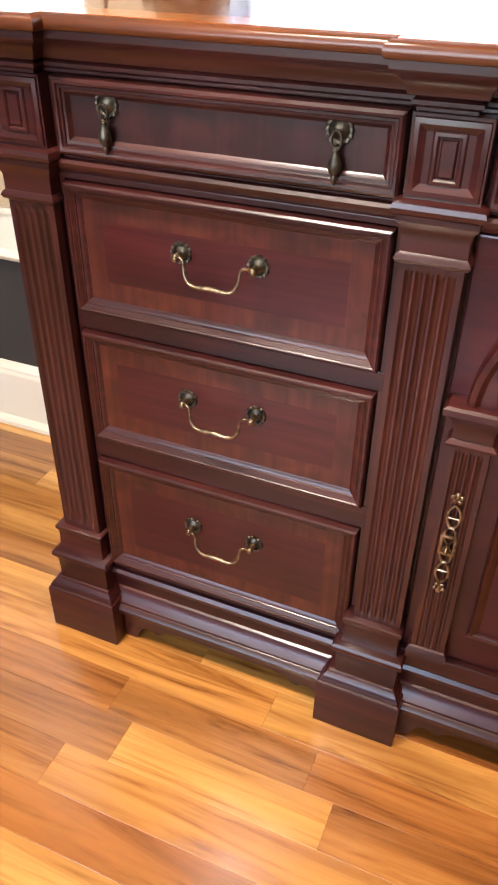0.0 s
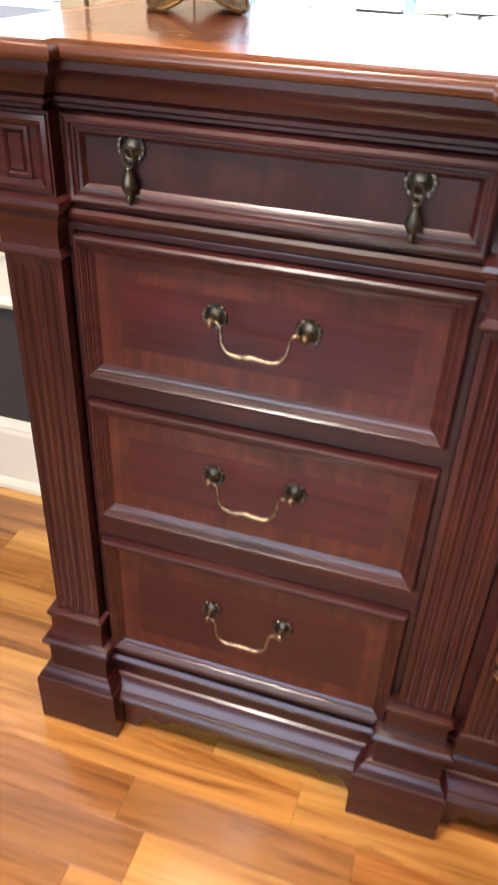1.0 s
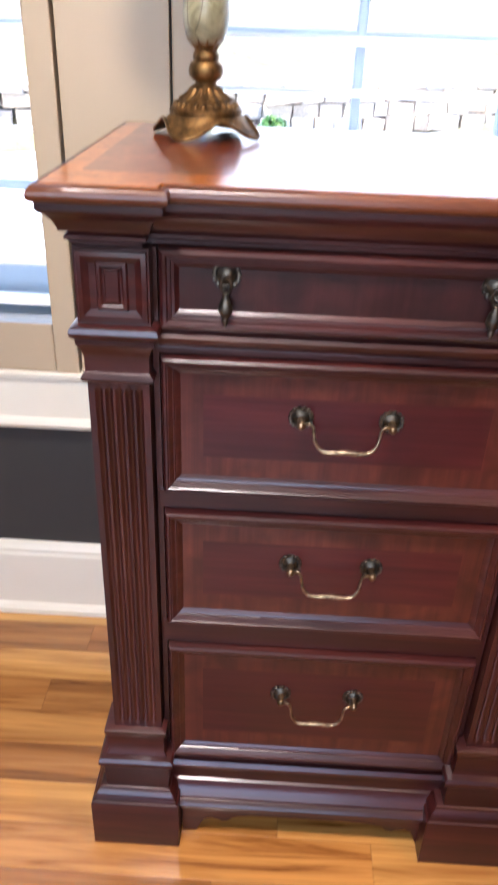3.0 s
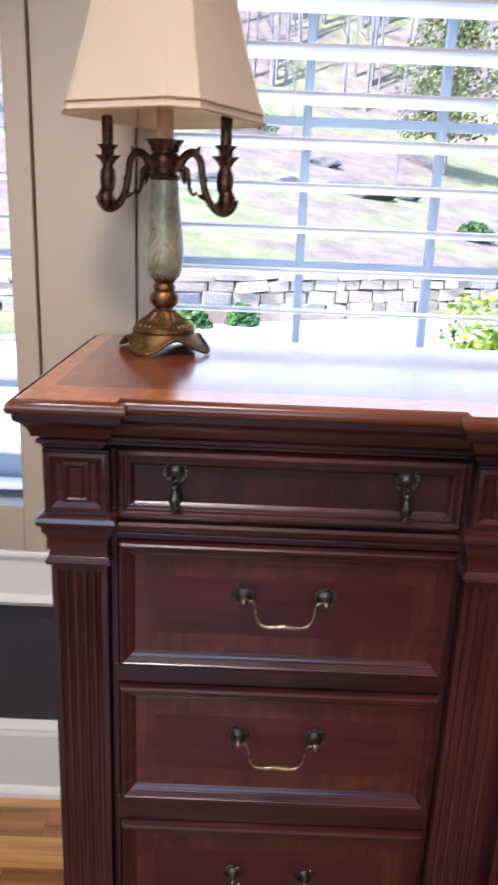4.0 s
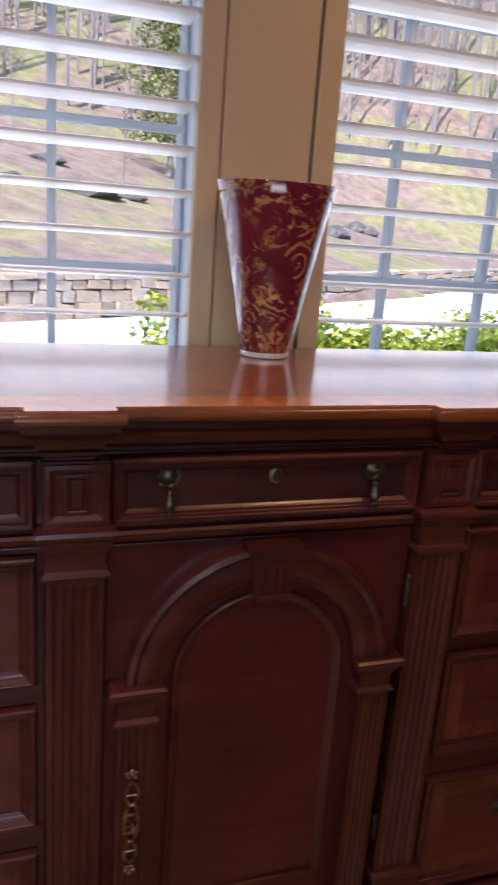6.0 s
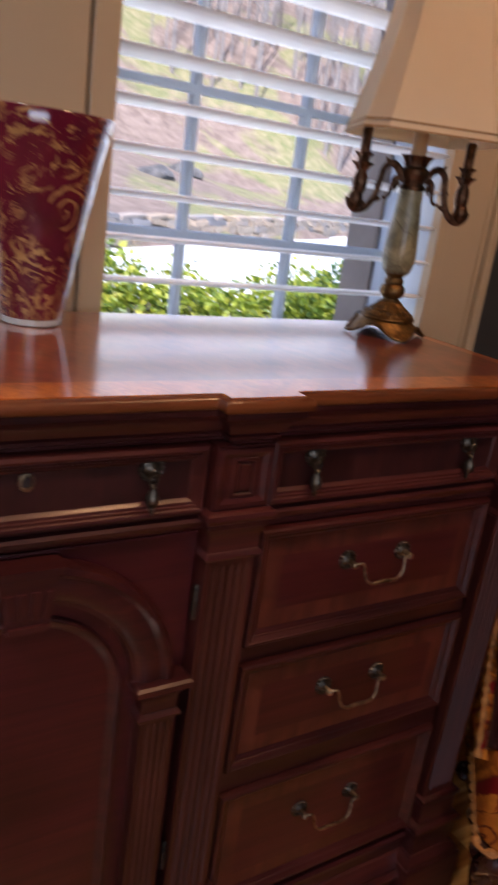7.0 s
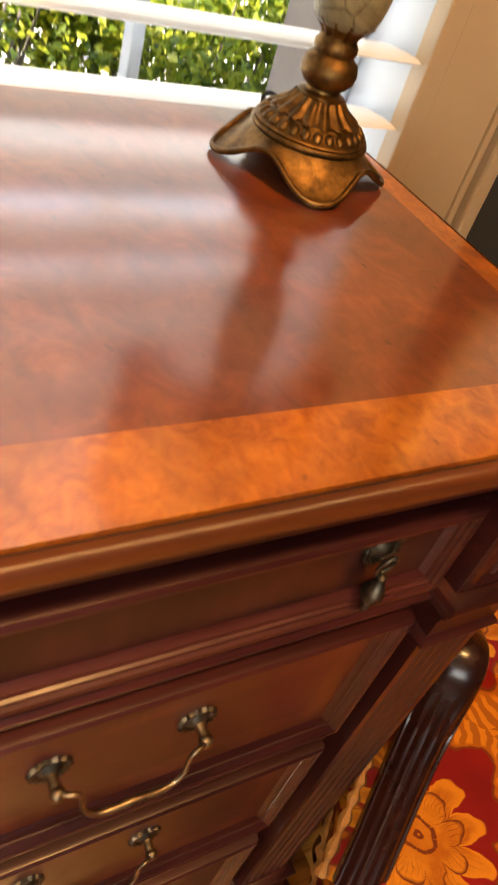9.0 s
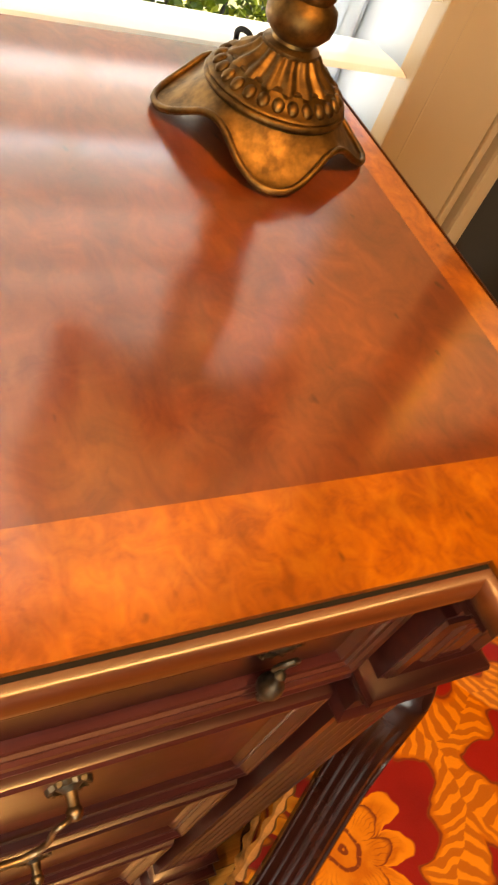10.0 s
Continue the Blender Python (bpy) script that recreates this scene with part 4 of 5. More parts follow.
    for k in range(8):
        tube(b, [shade_outline(a + 0.0004, a * 0.27, z)[k] for a, z in prof], 0.0011, 5)
    part("seam", b, SHADE, shade, "", 40)
    b = bmesh.new()
    lathe(b, [(0.004, 0.352), (0.004, 0.575)], 8)
    for k in range(4):
        a = math.pi / 2 * k
        tube(b, [(0, 0, 0.572), (0.072 * math.cos(a), 0.072 * math.sin(a), 0.577)], 0.0018, 6)
    part("spider", b, PEWTER, shade, "", 40)
    lamp.matrix_world = pose(at[0], at[1], TOP_Z, 0, 0, yaw)
    return lamp


first = table_lamp((-0.701, 0.309), 0, "candelabra table lamp with onyx column and cream shade")
first.matrix_world = pose(-0.701, 0.311, TOP_Z, 0, 0, -20)
second = copy_thing(first, pose(0.730, 0.317, TOP_Z, 0, 0, -18))


def lamp_cord():
    b = bmesh.new()
    pts = [(0.757, 0.372, 1.0175), (0.756, 0.392, 1.022), (0.752, 0.412, 1.034), (0.752, 0.430, 1.028), (0.757, 0.438, 1.014), (0.764, 0.441, 0.96), (0.770, 0.443, 0.80)]
    tube(b, [tuple(p) for p in spline(pts, 5)], 0.0022, 7)
    tagged(part("power_cord", b, DARK, None, "", 50), "dark cord running off the back of the sideboard", "cord")


lamp_cord()


def vase():
    m, n, l, b = material("burgundy and gold glass", 0.12)
    v = coords(n, l)
    # broad scrolls: spirals wound round scattered centres on the unrolled wall
    sp = n.new("ShaderNodeSeparateXYZ")
    l.new(v, sp.inputs[0])

    def calc(op, a, c=None, d=None):
        k = n.new("ShaderNodeMath")
        k.operation = op
        for slot, val in enumerate((a, c, d)):
            if isinstance(val, (int, float)):
                k.inputs[slot].default_value = val
            elif val is not None:
                l.new(val, k.inputs[slot])
        return k.outputs[0]

    turn = calc('ARCTAN2', sp.outputs[1], sp.outputs[0])
    flat = n.new("ShaderNodeCombineXYZ")
    l.new(calc('MULTIPLY', turn, 0.068), flat.inputs[0])
    l.new(sp.outputs[2], flat.inputs[1])
    wob = n.new("ShaderNodeTexNoise")
    wob.inputs["Scale"].default_value = 26
    l.new(flat.outputs[0], wob.inputs["Vector"])
    ad = n.new("ShaderNodeVectorMath")
    ad.operation = 'MULTIPLY_ADD'
    ad.inputs[1].default_value = (0.014, 0.014, 0)
    l.new(wob.outputs["Color"], ad.inputs[0])
    l.new(flat.outputs[0], ad.inputs[2])
    cell = n.new("ShaderNodeTexVoronoi")
    cell.voronoi_dimensions = '2D'
    cell.inputs["Scale"].default_value = 21
    cell.inputs["Randomness"].default_value = 0.8
    l.new(ad.outputs[0], cell.inputs["Vector"])
    off = n.new("ShaderNodeVectorMath")
    off.operation = 'SUBTRACT'
    l.new(ad.outputs[0], off.inputs[0])
    l.new(cell.outputs["Position"], off.inputs[1])
    os_ = n.new("ShaderNodeSeparateXYZ")
    l.new(off.outputs[0], os_.inputs[0])
    far_ = n.new("ShaderNodeVectorMath")
    far_.operation = 'LENGTH'
    l.new(off.outputs[0], far_.inputs[0])
    spiral = calc('SINE', calc('MULTIPLY_ADD', far_.outputs["Value"], 430.0, calc('ARCTAN2', os_.outputs[1], os_.outputs[0])))
    swirl = ramp(n, l, spiral, [(0.62, (0, 0, 0)), (0.72, (1, 1, 1))])
    where = ramp(n, l, noise_tex(n, l, flat.outputs[0], 19, 2, 0.5), [(0.52, (0, 0, 0)), (0.57, (1, 1, 1))])
    leaves = ramp(n, l, noise_tex(n, l, flat.outputs[0], 34, 5, 0.7, 1.6), [(0.53, (0, 0, 0)), (0.58, (1, 1, 1))])
    patch = ramp(n, l, noise_tex(n, l, flat.outputs[0], 11, 2, 0.5, 0.4), [(0.42, (0, 0, 0)), (0.50, (1, 1, 1))])
    k = mixc(n, l, 1.0, mixc(n, l, 1.0, swirl, where, 'MULTIPLY'), mixc(n, l, 1.0, leaves, patch, 'MULTIPLY'), 'LIGHTEN')
    red = ramp(n, l, noise_tex(n, l, v, 9, 3), [(0.3, (0.062, 0.006, 0.017)), (0.7, (0.145, 0.012, 0.030))])
    gold = ramp(n, l, noise_tex(n, l, v, 40, 3), [(0.3, (0.22, 0.10, 0.04)), (0.7, (0.40, 0.23, 0.085))])
    l.new(mixc(n, l, k, red, gold), b.inputs["Base Color"])
    b.inputs["Coat Weight"].default_value = 0.8
    b.inputs["Coat Roughness"].default_value = 0.05
    vs = thing("vase", "tall tapered burgundy glass vase with gold scrolls", "vase", at=(0.096, 0.345, TOP_Z))
    bm = bmesh.new()
    prof = [(0.0405, 0.010), (0.046, 0.030), (0.052, 0.060), (0.061, 0.110), (0.071, 0.160), (0.081, 0.210), (0.090, 0.250), (0.0965, 0.276), (0.0955, 0.2775), (0.0935, 0.276), (0.087, 0.250), (0.078, 0.210), (0.058, 0.110), (0.043, 0.030), (0.037, 0.016)]
    lathe(bm, prof, 48)
    part("body", bm, m, vs, "", 50)
    cg, cn, cl, cb = material("clear glass", 0.03, 0, (0.9, 0.92, 0.9))
    cb.inputs["Transmission Weight"].default_value = 0.55
    bm = bmesh.new()
    lathe(bm, [(0.038, 0.0), (0.0408, 0.002), (0.0414, 0.0095), (0.040, 0.0098)], 48)
    part("foot", bm, cg, vs, "clear glass foot", 40)


vase()


# ---- armchair ----
def damask(name, red1, red2, gold1, gold2, olive, line):
    """Red woven fabric: large many-petalled golden flowers, each in a red oval among leafy bands."""
    m, n, l, b = material(name, 0.75, 0.0, red1, 0.2)
    v = coords(n, l)

    def math_node(op, a, c=None, d=None):
        k = n.new("ShaderNodeMath")
        k.operation = op
        for slot, val in enumerate((a, c, d)):
            if val is None:
                continue
            if isinstance(val, (int, float)):
                k.inputs[slot].default_value = val
            else:
                l.new(val, k.inputs[slot])
        return k.outputs[0]

    sp = n.new("ShaderNodeSeparateXYZ")
    l.new(v, sp.inputs[0])
    wob = n.new("ShaderNodeTexNoise")
    wob.inputs["Scale"].default_value = 30
    l.new(v, wob.inputs["Vector"])
    ws = n.new("ShaderNodeSeparateXYZ")
    l.new(wob.outputs["Color"], ws.inputs[0])
    u_ = math_node('MULTIPLY_ADD', ws.outputs[0], 0.024, sp.outputs[0])
    w_ = math_node('MULTIPLY_ADD', ws.outputs[1], 0.024, math_node('ADD', sp.outputs[1], sp.outputs[2]))
    flat = n.new("ShaderNodeCombineXYZ")
    l.new(u_, flat.inputs[0])
    l.new(w_, flat.inputs[1])
    cell = n.new("ShaderNodeTexVoronoi")
    cell.voronoi_dimensions = '2D'
    cell.inputs["Scale"].default_value = 3.7
    cell.inputs["Randomness"].default_value = 0.5
    l.new(flat.outputs[0], cell.inputs["Vector"])
    loc = n.new("ShaderNodeVectorMath")
    loc.operation = 'SUBTRACT'
    l.new(flat.outputs[0], loc.inputs[0])
    l.new(cell.outputs["Position"], loc.inputs[1])
    ls = n.new("ShaderNodeSeparateXYZ")
    l.new(loc.outputs[0], ls.inputs[0])
    ang = math_node('ARCTAN2', ls.outputs[1], ls.outputs[0])
    rad = n.new("ShaderNodeVectorMath")
    rad.operation = 'LENGTH'
    l.new(loc.outputs[0], rad.inputs[0])
    r_ = rad.outputs["Value"]
    petal = math_node('ABSOLUTE', math_node('COSINE', math_node('MULTIPLY', ang, 5.5)))
    edge_r = math_node('MULTIPLY_ADD', math_node('POWER', petal, 0.8), 0.038, 0.054)
    rel = math_node('DIVIDE', r_, edge_r)
    flower = ramp(n, l, rel, [(0.97, (1, 1, 1)), (1.0, (0, 0, 0))])
    rim = ramp(n, l, rel, [(0.80, (0, 0, 0)), (0.90, (1, 1, 1))])
    vein = ramp(n, l, petal, [(0.10, (1, 1, 1)), (0.28, (0, 0, 0))])
    rings = ramp(n, l, math_node('SINE', math_node('MULTIPLY', r_, 420)), [(0.45, (0, 0, 0)), (0.75, (1, 1, 1))])
    heart = ramp(n, l, rel, [(0.30, (1, 1, 1)), (0.36, (0, 0, 0))])
    # leafy bands where the ovals meet
    border = n.new("ShaderNodeTexVoronoi")
    border.voronoi_dimensions = '2D'
    border.feature = 'DISTANCE_TO_EDGE'
    border.inputs["Scale"].default_value = 3.7
    border.inputs["Randomness"].default_value = 0.5
    l.new(flat.outputs[0], border.inputs["Vector"])
    leafy = math_node('MULTIPLY_ADD', math_node('SINE', math_node('MULTIPLY', ang, 13.0)), 0.035, border.outputs["Distance"])
    band = ramp(n, l, leafy, [(0.125, (1, 1, 1)), (0.14, (0, 0, 0))])
    band_rim = ramp(n, l, leafy, [(0.095, (0, 0, 0)), (0.115, (1, 1, 1))])
    # leaf ribs that meet in herringbone along each band
    ribs = math_node('SINE', math_node('MULTIPLY_ADD', border.outputs["Distance"], 38.0, math_node('MULTIPLY', ang, 58.0)))
    fleck = ramp(n, l, ribs, [(0.04, (0.0, 0.0, 0.0)), (0.24, (1, 1, 1))])
    red = ramp(n, l, noise_tex(n, l, v, 7, 3), [(0.3, red1), (0.7, red2)])
    gold = ramp(n, l, noise_tex(n, l, v, 26, 4), [(0.35, gold1), (0.65, gold2)])
    leaf = mixc(n, l, fleck, olive, gold2)
    leaf = mixc(n, l, band_rim, leaf, gold1)
    col = mixc(n, l, band, red, leaf)
    bloom = mixc(n, l, vein, gold, line)
    bloom = mixc(n, l, rim, bloom, gold2)
    # a smaller whorl of petals over the large one, drawn with dark edges
    petal2 = math_node('ABSOLUTE', math_node('COSINE', math_node('MULTIPLY_ADD', ang, 4.5, 0.7)))
    rel2 = math_node('DIVIDE', r_, math_node('MULTIPLY_ADD', math_node('POWER', petal2, 0.6), 0.024, 0.036))
    bloom = mixc(n, l, ramp(n, l, rel2, [(0.97, (1, 1, 1)), (1.0, (0, 0, 0))]), bloom, gold)
    bloom = mixc(n, l, ramp(n, l, rel2, [(0.90, (0, 0, 0)), (0.97, (1, 1, 1)), (1.03, (1, 1, 1)), (1.08, (0, 0, 0))]), bloom, line)
    streak = ramp(n, l, math_node('SINE', math_node('MULTIPLY', ang, 66.0)), [(0.75, (0, 0, 0)), (0.95, (0.6, 0.6, 0.6))])
    bloom = mixc(n, l, mixc(n, l, 1.0, streak, ramp(n, l, rel, [(0.35, (0, 0, 0)), (0.5, (1, 1, 1)), (0.85, (0, 0, 0))]), 'MULTIPLY'), bloom, line)
    bloom = mixc(n, l, mixc(n, l, 1.0, heart, rings, 'MULTIPLY'), bloom, line)
    col = mixc(n, l, ramp(n, l, leafy, [(0.118, (0, 0, 0)), (0.128, (1, 1, 1)), (0.134, (1, 1, 1)), (0.142, (0, 0, 0))]), col, line)
    col = mixc(n, l, flower, col, bloom)
    l.new(col, b.inputs["Base Color"])
    weave = noise_tex(n, l, v, 420, 2, 0.5)
    bump(n, l, b, weave, 0.35, 0.0012)
    return m


FABRIC = damask("red floral damask", (0.19, 0.006, 0.007), (0.30, 0.011, 0.009), (0.44, 0.120, 0.010), (0.66, 0.235, 0.020), (0.40, 0.118, 0.013), (0.17, 0.032, 0.008))


def cushion(bm, x0, x1, y0, y1, z0, z1, crown=0.02, r=0.03, n=14):
    """A stuffed block: rounded edges and a crowned top."""
    rows = []
    def ring(inset, z):
        pts = []
        m = 6
        rr = max(0.004, r + 0.02 - inset)
        for cx, cy, a0 in ((x1 - inset - rr, y1 - inset - rr, 0), (x0 + inset + rr, y1 - inset - rr, 90), (x0 + inset + rr, y0 + inset + rr, 180), (x1 - inset - rr, y0 + inset + rr, 270)):
            for k in range(m):
                a = radians(a0 + 90 * k / (m - 1))
                pts.append(bm.verts.new((cx + rr * math.cos(a), cy + rr * math.sin(a), z)))
        return pts
    prof = [(0.006, z0), (0.0, z0 + 0.01), (0.0, z1 - r)]
    prof += [(r * (1 - math.cos(t)), z1 - r + r * math.sin(t)) for t in (0.4, 0.8, 1.2, 1.57)]
    prof += [(r + 0.04, z1 + crown * 0.5), (r + 0.10, z1 + crown * 0.85), (r + 0.17, z1 + crown)]
    for d, z in prof:
        rows.append(ring(d, z))
    for a, b in zip(rows, rows[1:]):
        for k in range(len(a)):
            bm.faces.new((a[k], a[(k + 1) % len(a)], b[(k + 1) % len(a)], b[k]))
    bm.faces.new(rows[0])
    bm.faces.new(rows[-1])


def armchair():
    """Local x runs along the seat's front, y to the back, the origin at the floor under the front corner beside the sideboard."""
    ch = thing("armchair", "carved dark wood armchair in red and gold floral fabric", "armchair")
    w, d = 0.58, 0.50
    b = bmesh.new()
    cushion(b, 0.0, w, 0.0, d, 0.24, 0.405, 0.025, 0.035)
    seat = part("seat", b, FABRIC, ch, "padded seat in red and gold floral fabric", 60)
    # knotted gimp along the lower seat edge
    b = bmesh.new()
    pts = [(-0.001, d - 0.01 - (d - 0.02) * k / 130, 0.245) for k in range(131)] + [(0.01 + (w - 0.02) * k / 150, -0.001, 0.245) for k in range(151)]
    tube(b, pts, [0.0065 + 0.0028 * math.sin(k * 0.9) for k in range(len(pts))], 6)
    part("gimp", b, GIMP, seat, "gold gimp braid edging", 50)
    b = bmesh.new()
    def apron(length, put):
        rows = []
        count = 48
        for k in range(count + 1):
            t = k / count
            low = 0.168 + 0.022 * abs(math.sin(t * math.pi * 4)) - 0.012 * math.exp(-((t - 0.5) / 0.08) ** 2)
            bulge = 0.006 * math.sin(t * math.pi * 12)
            rows.append([b.verts.new(put(t * length, o, z)) for o, z in ((0.020, 0.243), (0.002 - bulge, 0.236), (-0.006 - bulge, 0.215), (0.000, 0.195), (0.004, low + 0.008), (0.012, low), (0.024, low + 0.004))])
        for a, c in zip(rows, rows[1:]):
            for k in range(6):
                b.faces.new((a[k], a[k + 1], c[k + 1], c[k]))
    apron(w - 0.02, lambda t, o, z: (0.01 + t, 0.004 + o, z))
    apron(d - 0.02, lambda t, o, z: (0.004 + o, 0.01 + t, z))
    apron(d - 0.02, lambda t, o, z: (w - 0.004 - o, 0.01 + t, z))
    part("seat_rail", b, CARVED, ch, "carved dark seat rail", 50)
    for lx, ly in ((0.045, 0.045), (w - 0.045, 0.045), (0.05, d - 0.03), (w - 0.05, d - 0.03)):
        b = bmesh.new()
        q = -1 if lx < 0.2 else 1
        f = -1 if ly < 0.2 else 1
        pts = spline([(lx, ly, 0.24), (lx + q * 0.012, ly + f * 0.012, 0.19), (lx + q * 0.010, ly + f * 0.010, 0.13), (lx - q * 0.004, ly - f * 0.004, 0.06), (lx + q * 0.006, ly + f * 0.006, 0.022), (lx + q * 0.012, ly + f * 0.012, 0.012)], 4)
        rad = [0.036 - 0.02 * min(1, 1.35 * k / len(pts)) + (0.008 if k > len(pts) - 5 else 0) for k in range(len(pts))]
        tube(b, [tuple(p) for p in pts], rad, 10, (1, 0, 0))
        for k in range(5):
            a = k * 1.26
            ball(b, (lx + q * 0.014 + 0.022 * math.cos(a), ly + f * 0.014 + 0.022 * math.sin(a), 0.195 + 0.012 * math.sin(3 * a)), 0.013, 7, (1, 1, 1.6))
        ball(b, (lx + q * 0.014, ly + f * 0.014, 0.016), 0.022, 10, (1, 1, 0.7))
        part("leg", b, CARVED, ch, "carved cabriole leg", 50)
    # raked, padded back
    b = bmesh.new()
    rows = []
    prof = spline([(0.30, 0.44), (0.44, 0.465), (0.60, 0.510), (0.78, 0.560), (0.93, 0.605), (1.00, 0.625)], 4)
    for z, y in prof:
        half = w / 2 - 0.02 + 0.012 * math.sin((z - 0.3) * 4)
        if z > 0.9:
            half -= 0.9 * (z - 0.9) ** 1.5
        row = []
        for k in range(13):
            u = -1 + 2 * k / 12
            row.append(b.verts.new((w / 2 + half * u, y - 0.055 * (1 - abs(u) ** 3) + 0.012 * abs(u), z + 0.02 * (1 - u * u) * (1 if z > 0.9 else 0))))
        for k in range(12, -1, -1):
            u = -1 + 2 * k / 12
            row.append(b.verts.new((w / 2 + half * u, y + 0.055, z + 0.02 * (1 - u * u) * (1 if z > 0.9 else 0))))
        rows.append(row)
    for a, c in zip(rows, rows[1:]):
        for k in range(26):
            b.faces.new((a[k], a[(k + 1) % 26], c[(k + 1) % 26], c[k]))
    b.faces.new(rows[0])
    b.faces.new(rows[-1])
    back = part("backrest", b, FABRIC, ch, "tall padded back in red and gold floral fabric", 60)
    for s, x in ((-1, 0.012), (1, w - 0.012)):
        # fluted wooden arm that sweeps down to the seat
        b = bmesh.new()
        def fluted_section(t):
            cut = 0.075 * max(0.0, min(1.0, (t - 0.42) / 0.2))
            sec = []
            for k in range(25):
                u = -1 + 2 * k / 24
                sec.append((u, 0.30 + 0.42 * math.sqrt(max(0, 1 - u * u)) + cut * math.cos(math.pi * 10 * (u + 1) / 2)))
            return sec + [(1, -0.2), (0.75, -0.62), (-0.75, -0.62), (-1, -0.2)]

        curve = spline([(0.290, 0.578), (0.288, 0.598), (0.272, 0.607), (0.256, 0.598), (0.246, 0.572), (0.230, 0.535), (0.202, 0.494), (0.162, 0.452), (0.120, 0.413), (0.086, 0.378)], 6)
        kk = len(curve)
        tube(b, [(x + 0.006 * math.sin(3.0 * k / kk), p[0], p[1]) for k, p in enumerate(curve)], [0.026 + 0.003 * math.exp(-((k / kk - 0.45) / 0.2) ** 2) for k in range(kk)], up=(0, -0.5, 0.85), section=fluted_section)
        part("arm", b, CARVED, ch, "dark polished fluted arm", 35)
        b = bmesh.new()
        tube(b, [(x - 0.027, 0.262, 0.578), (x - 0.022, 0.262, 0.578), (x + 0.022, 0.262, 0.578), (x + 0.027, 0.262, 0.578)], [0.018, 0.024, 0.024, 0.018], 18)
        part("arm_scroll", b, CARVED, ch, "", 40)
        b = bmesh.new()
        tube(b, [(x, 0.285, 0.588), (x, 0.30, 0.592), (x, 0.38, 0.596), (x, 0.49, 0.592), (x, 0.50, 0.590)], [0.018, 0.028, 0.032, 0.028, 0.02], 14)
        part("arm_pad", b, FABRIC, ch, "padded arm in floral fabric", 60)
        # upholstered side panel under the arm
        b = bmesh.new()
        side = [(0.100, 0.345), (0.150, 0.405), (0.190, 0.440), (0.225, 0.480), (0.250, 0.525), (0.30, 0.570), (0.47, 0.575), (0.47, 0.345)]
        xo = x + s * 0.03
        a_ = [b.verts.new((x + s * 0.002, y, z)) for y, z in side]
        c_ = [b.verts.new((xo, y, z)) for y, z in side]
        for k in range(len(side)):
            b.faces.new((a_[k], a_[(k + 1) % len(side)], c_[(k + 1) % len(side)], c_[k]))
        b.faces.new(a_)
        b.faces.new(c_)
        pan = part("side_panel", b, FABRIC, ch, "", 30)
        b = bmesh.new()
        sp = [tuple(p) for p in spline([(xo + s * 0.001, y, z) for y, z in side[:6]], 14)]
        tube(b, sp, [0.0058 + 0.0024 * math.sin(k * 1.1) for k in range(len(sp))], 6)
        part("gimp", b, GIMP, pan, "gold gimp braid edging", 50)
    ch.matrix_world = pose(0.735, -0.14, 0, 0, 0, -45)


GIMP = paint("gold gimp braid", (0.34, 0.15, 0.035), 0.7, 0.3, 120, 0.5)
armchair()


def wall_picture():
    p = thing("picture_frame", "small gilt picture frame hanging on the dark wall", "picture")
    b = bmesh.new()
    x0, x1, z0, z1 = 1.262, 1.56, 1.29, 1.70
    picture_frame(b, x0, x1, z0, z1, [(0.0, WALL_Y - 0.001), (0.0, WALL_Y - 0.022), (0.006, WALL_Y - 0.027), (0.016, WALL_Y - 0.022), (0.024, WALL_Y - 0.016), (0.034, WALL_Y - 0.012), (0.036, WALL_Y - 0.006)])
    part("frame", b, GILT, p, "gilt moulded frame", 30)
    part("print", boxed(x0 + 0.010, x1 - 0.010, WALL_Y - 0.006, WALL_Y - 0.001, z0 + 0.03, z1 - 0.03), TRIM, p, "pale print")


GILT = brass("gilt", (0.30, 0.18, 0.06), (0.55, 0.36, 0.14), 0.35)
wall_picture()


# ---- outdoors ----
GROUND_Z = -0.40
WALL_LINE = [Vector((-14.0, 3.7)), Vector((3.7, 13.3)), Vector((24.0, 29.7))]   # line of the stone wall in plan


def wall_side(x, y):
    """Distance beyond the line of the stone wall, less than zero on the house's side."""
    out = []
    for a, b in zip(WALL_LINE, WALL_LINE[1:]):
        d = (b - a).normalized()
        out.append((Vector((x, y)) - a).dot(Vector((-d.y, d.x))))
    return min(out)


def ground_height(x, y):
    s = wall_side(x, y)
    z = GROUND_Z
    if s > 0:
        z += 0.72 * min(1, s / 0.25)
        t = max(0, s - 1)
        steep = 1.0 - 0.35 * max(0.0, min(1.0, (x - 4) / 22))
        z += steep * (0.235 * min(t, 30) + 0.0042 * min(t, 30) ** 2 + 0.40 * max(0, t - 30))
        z += 0.45 * max(0, math.hypot(x, y) - 38) * min(1, s / 6)
        z += 0.6 * noise.noise(Vector((x * 0.07, y * 0.07, 1.3))) * min(1, t / 10)
    return min(z, 42)


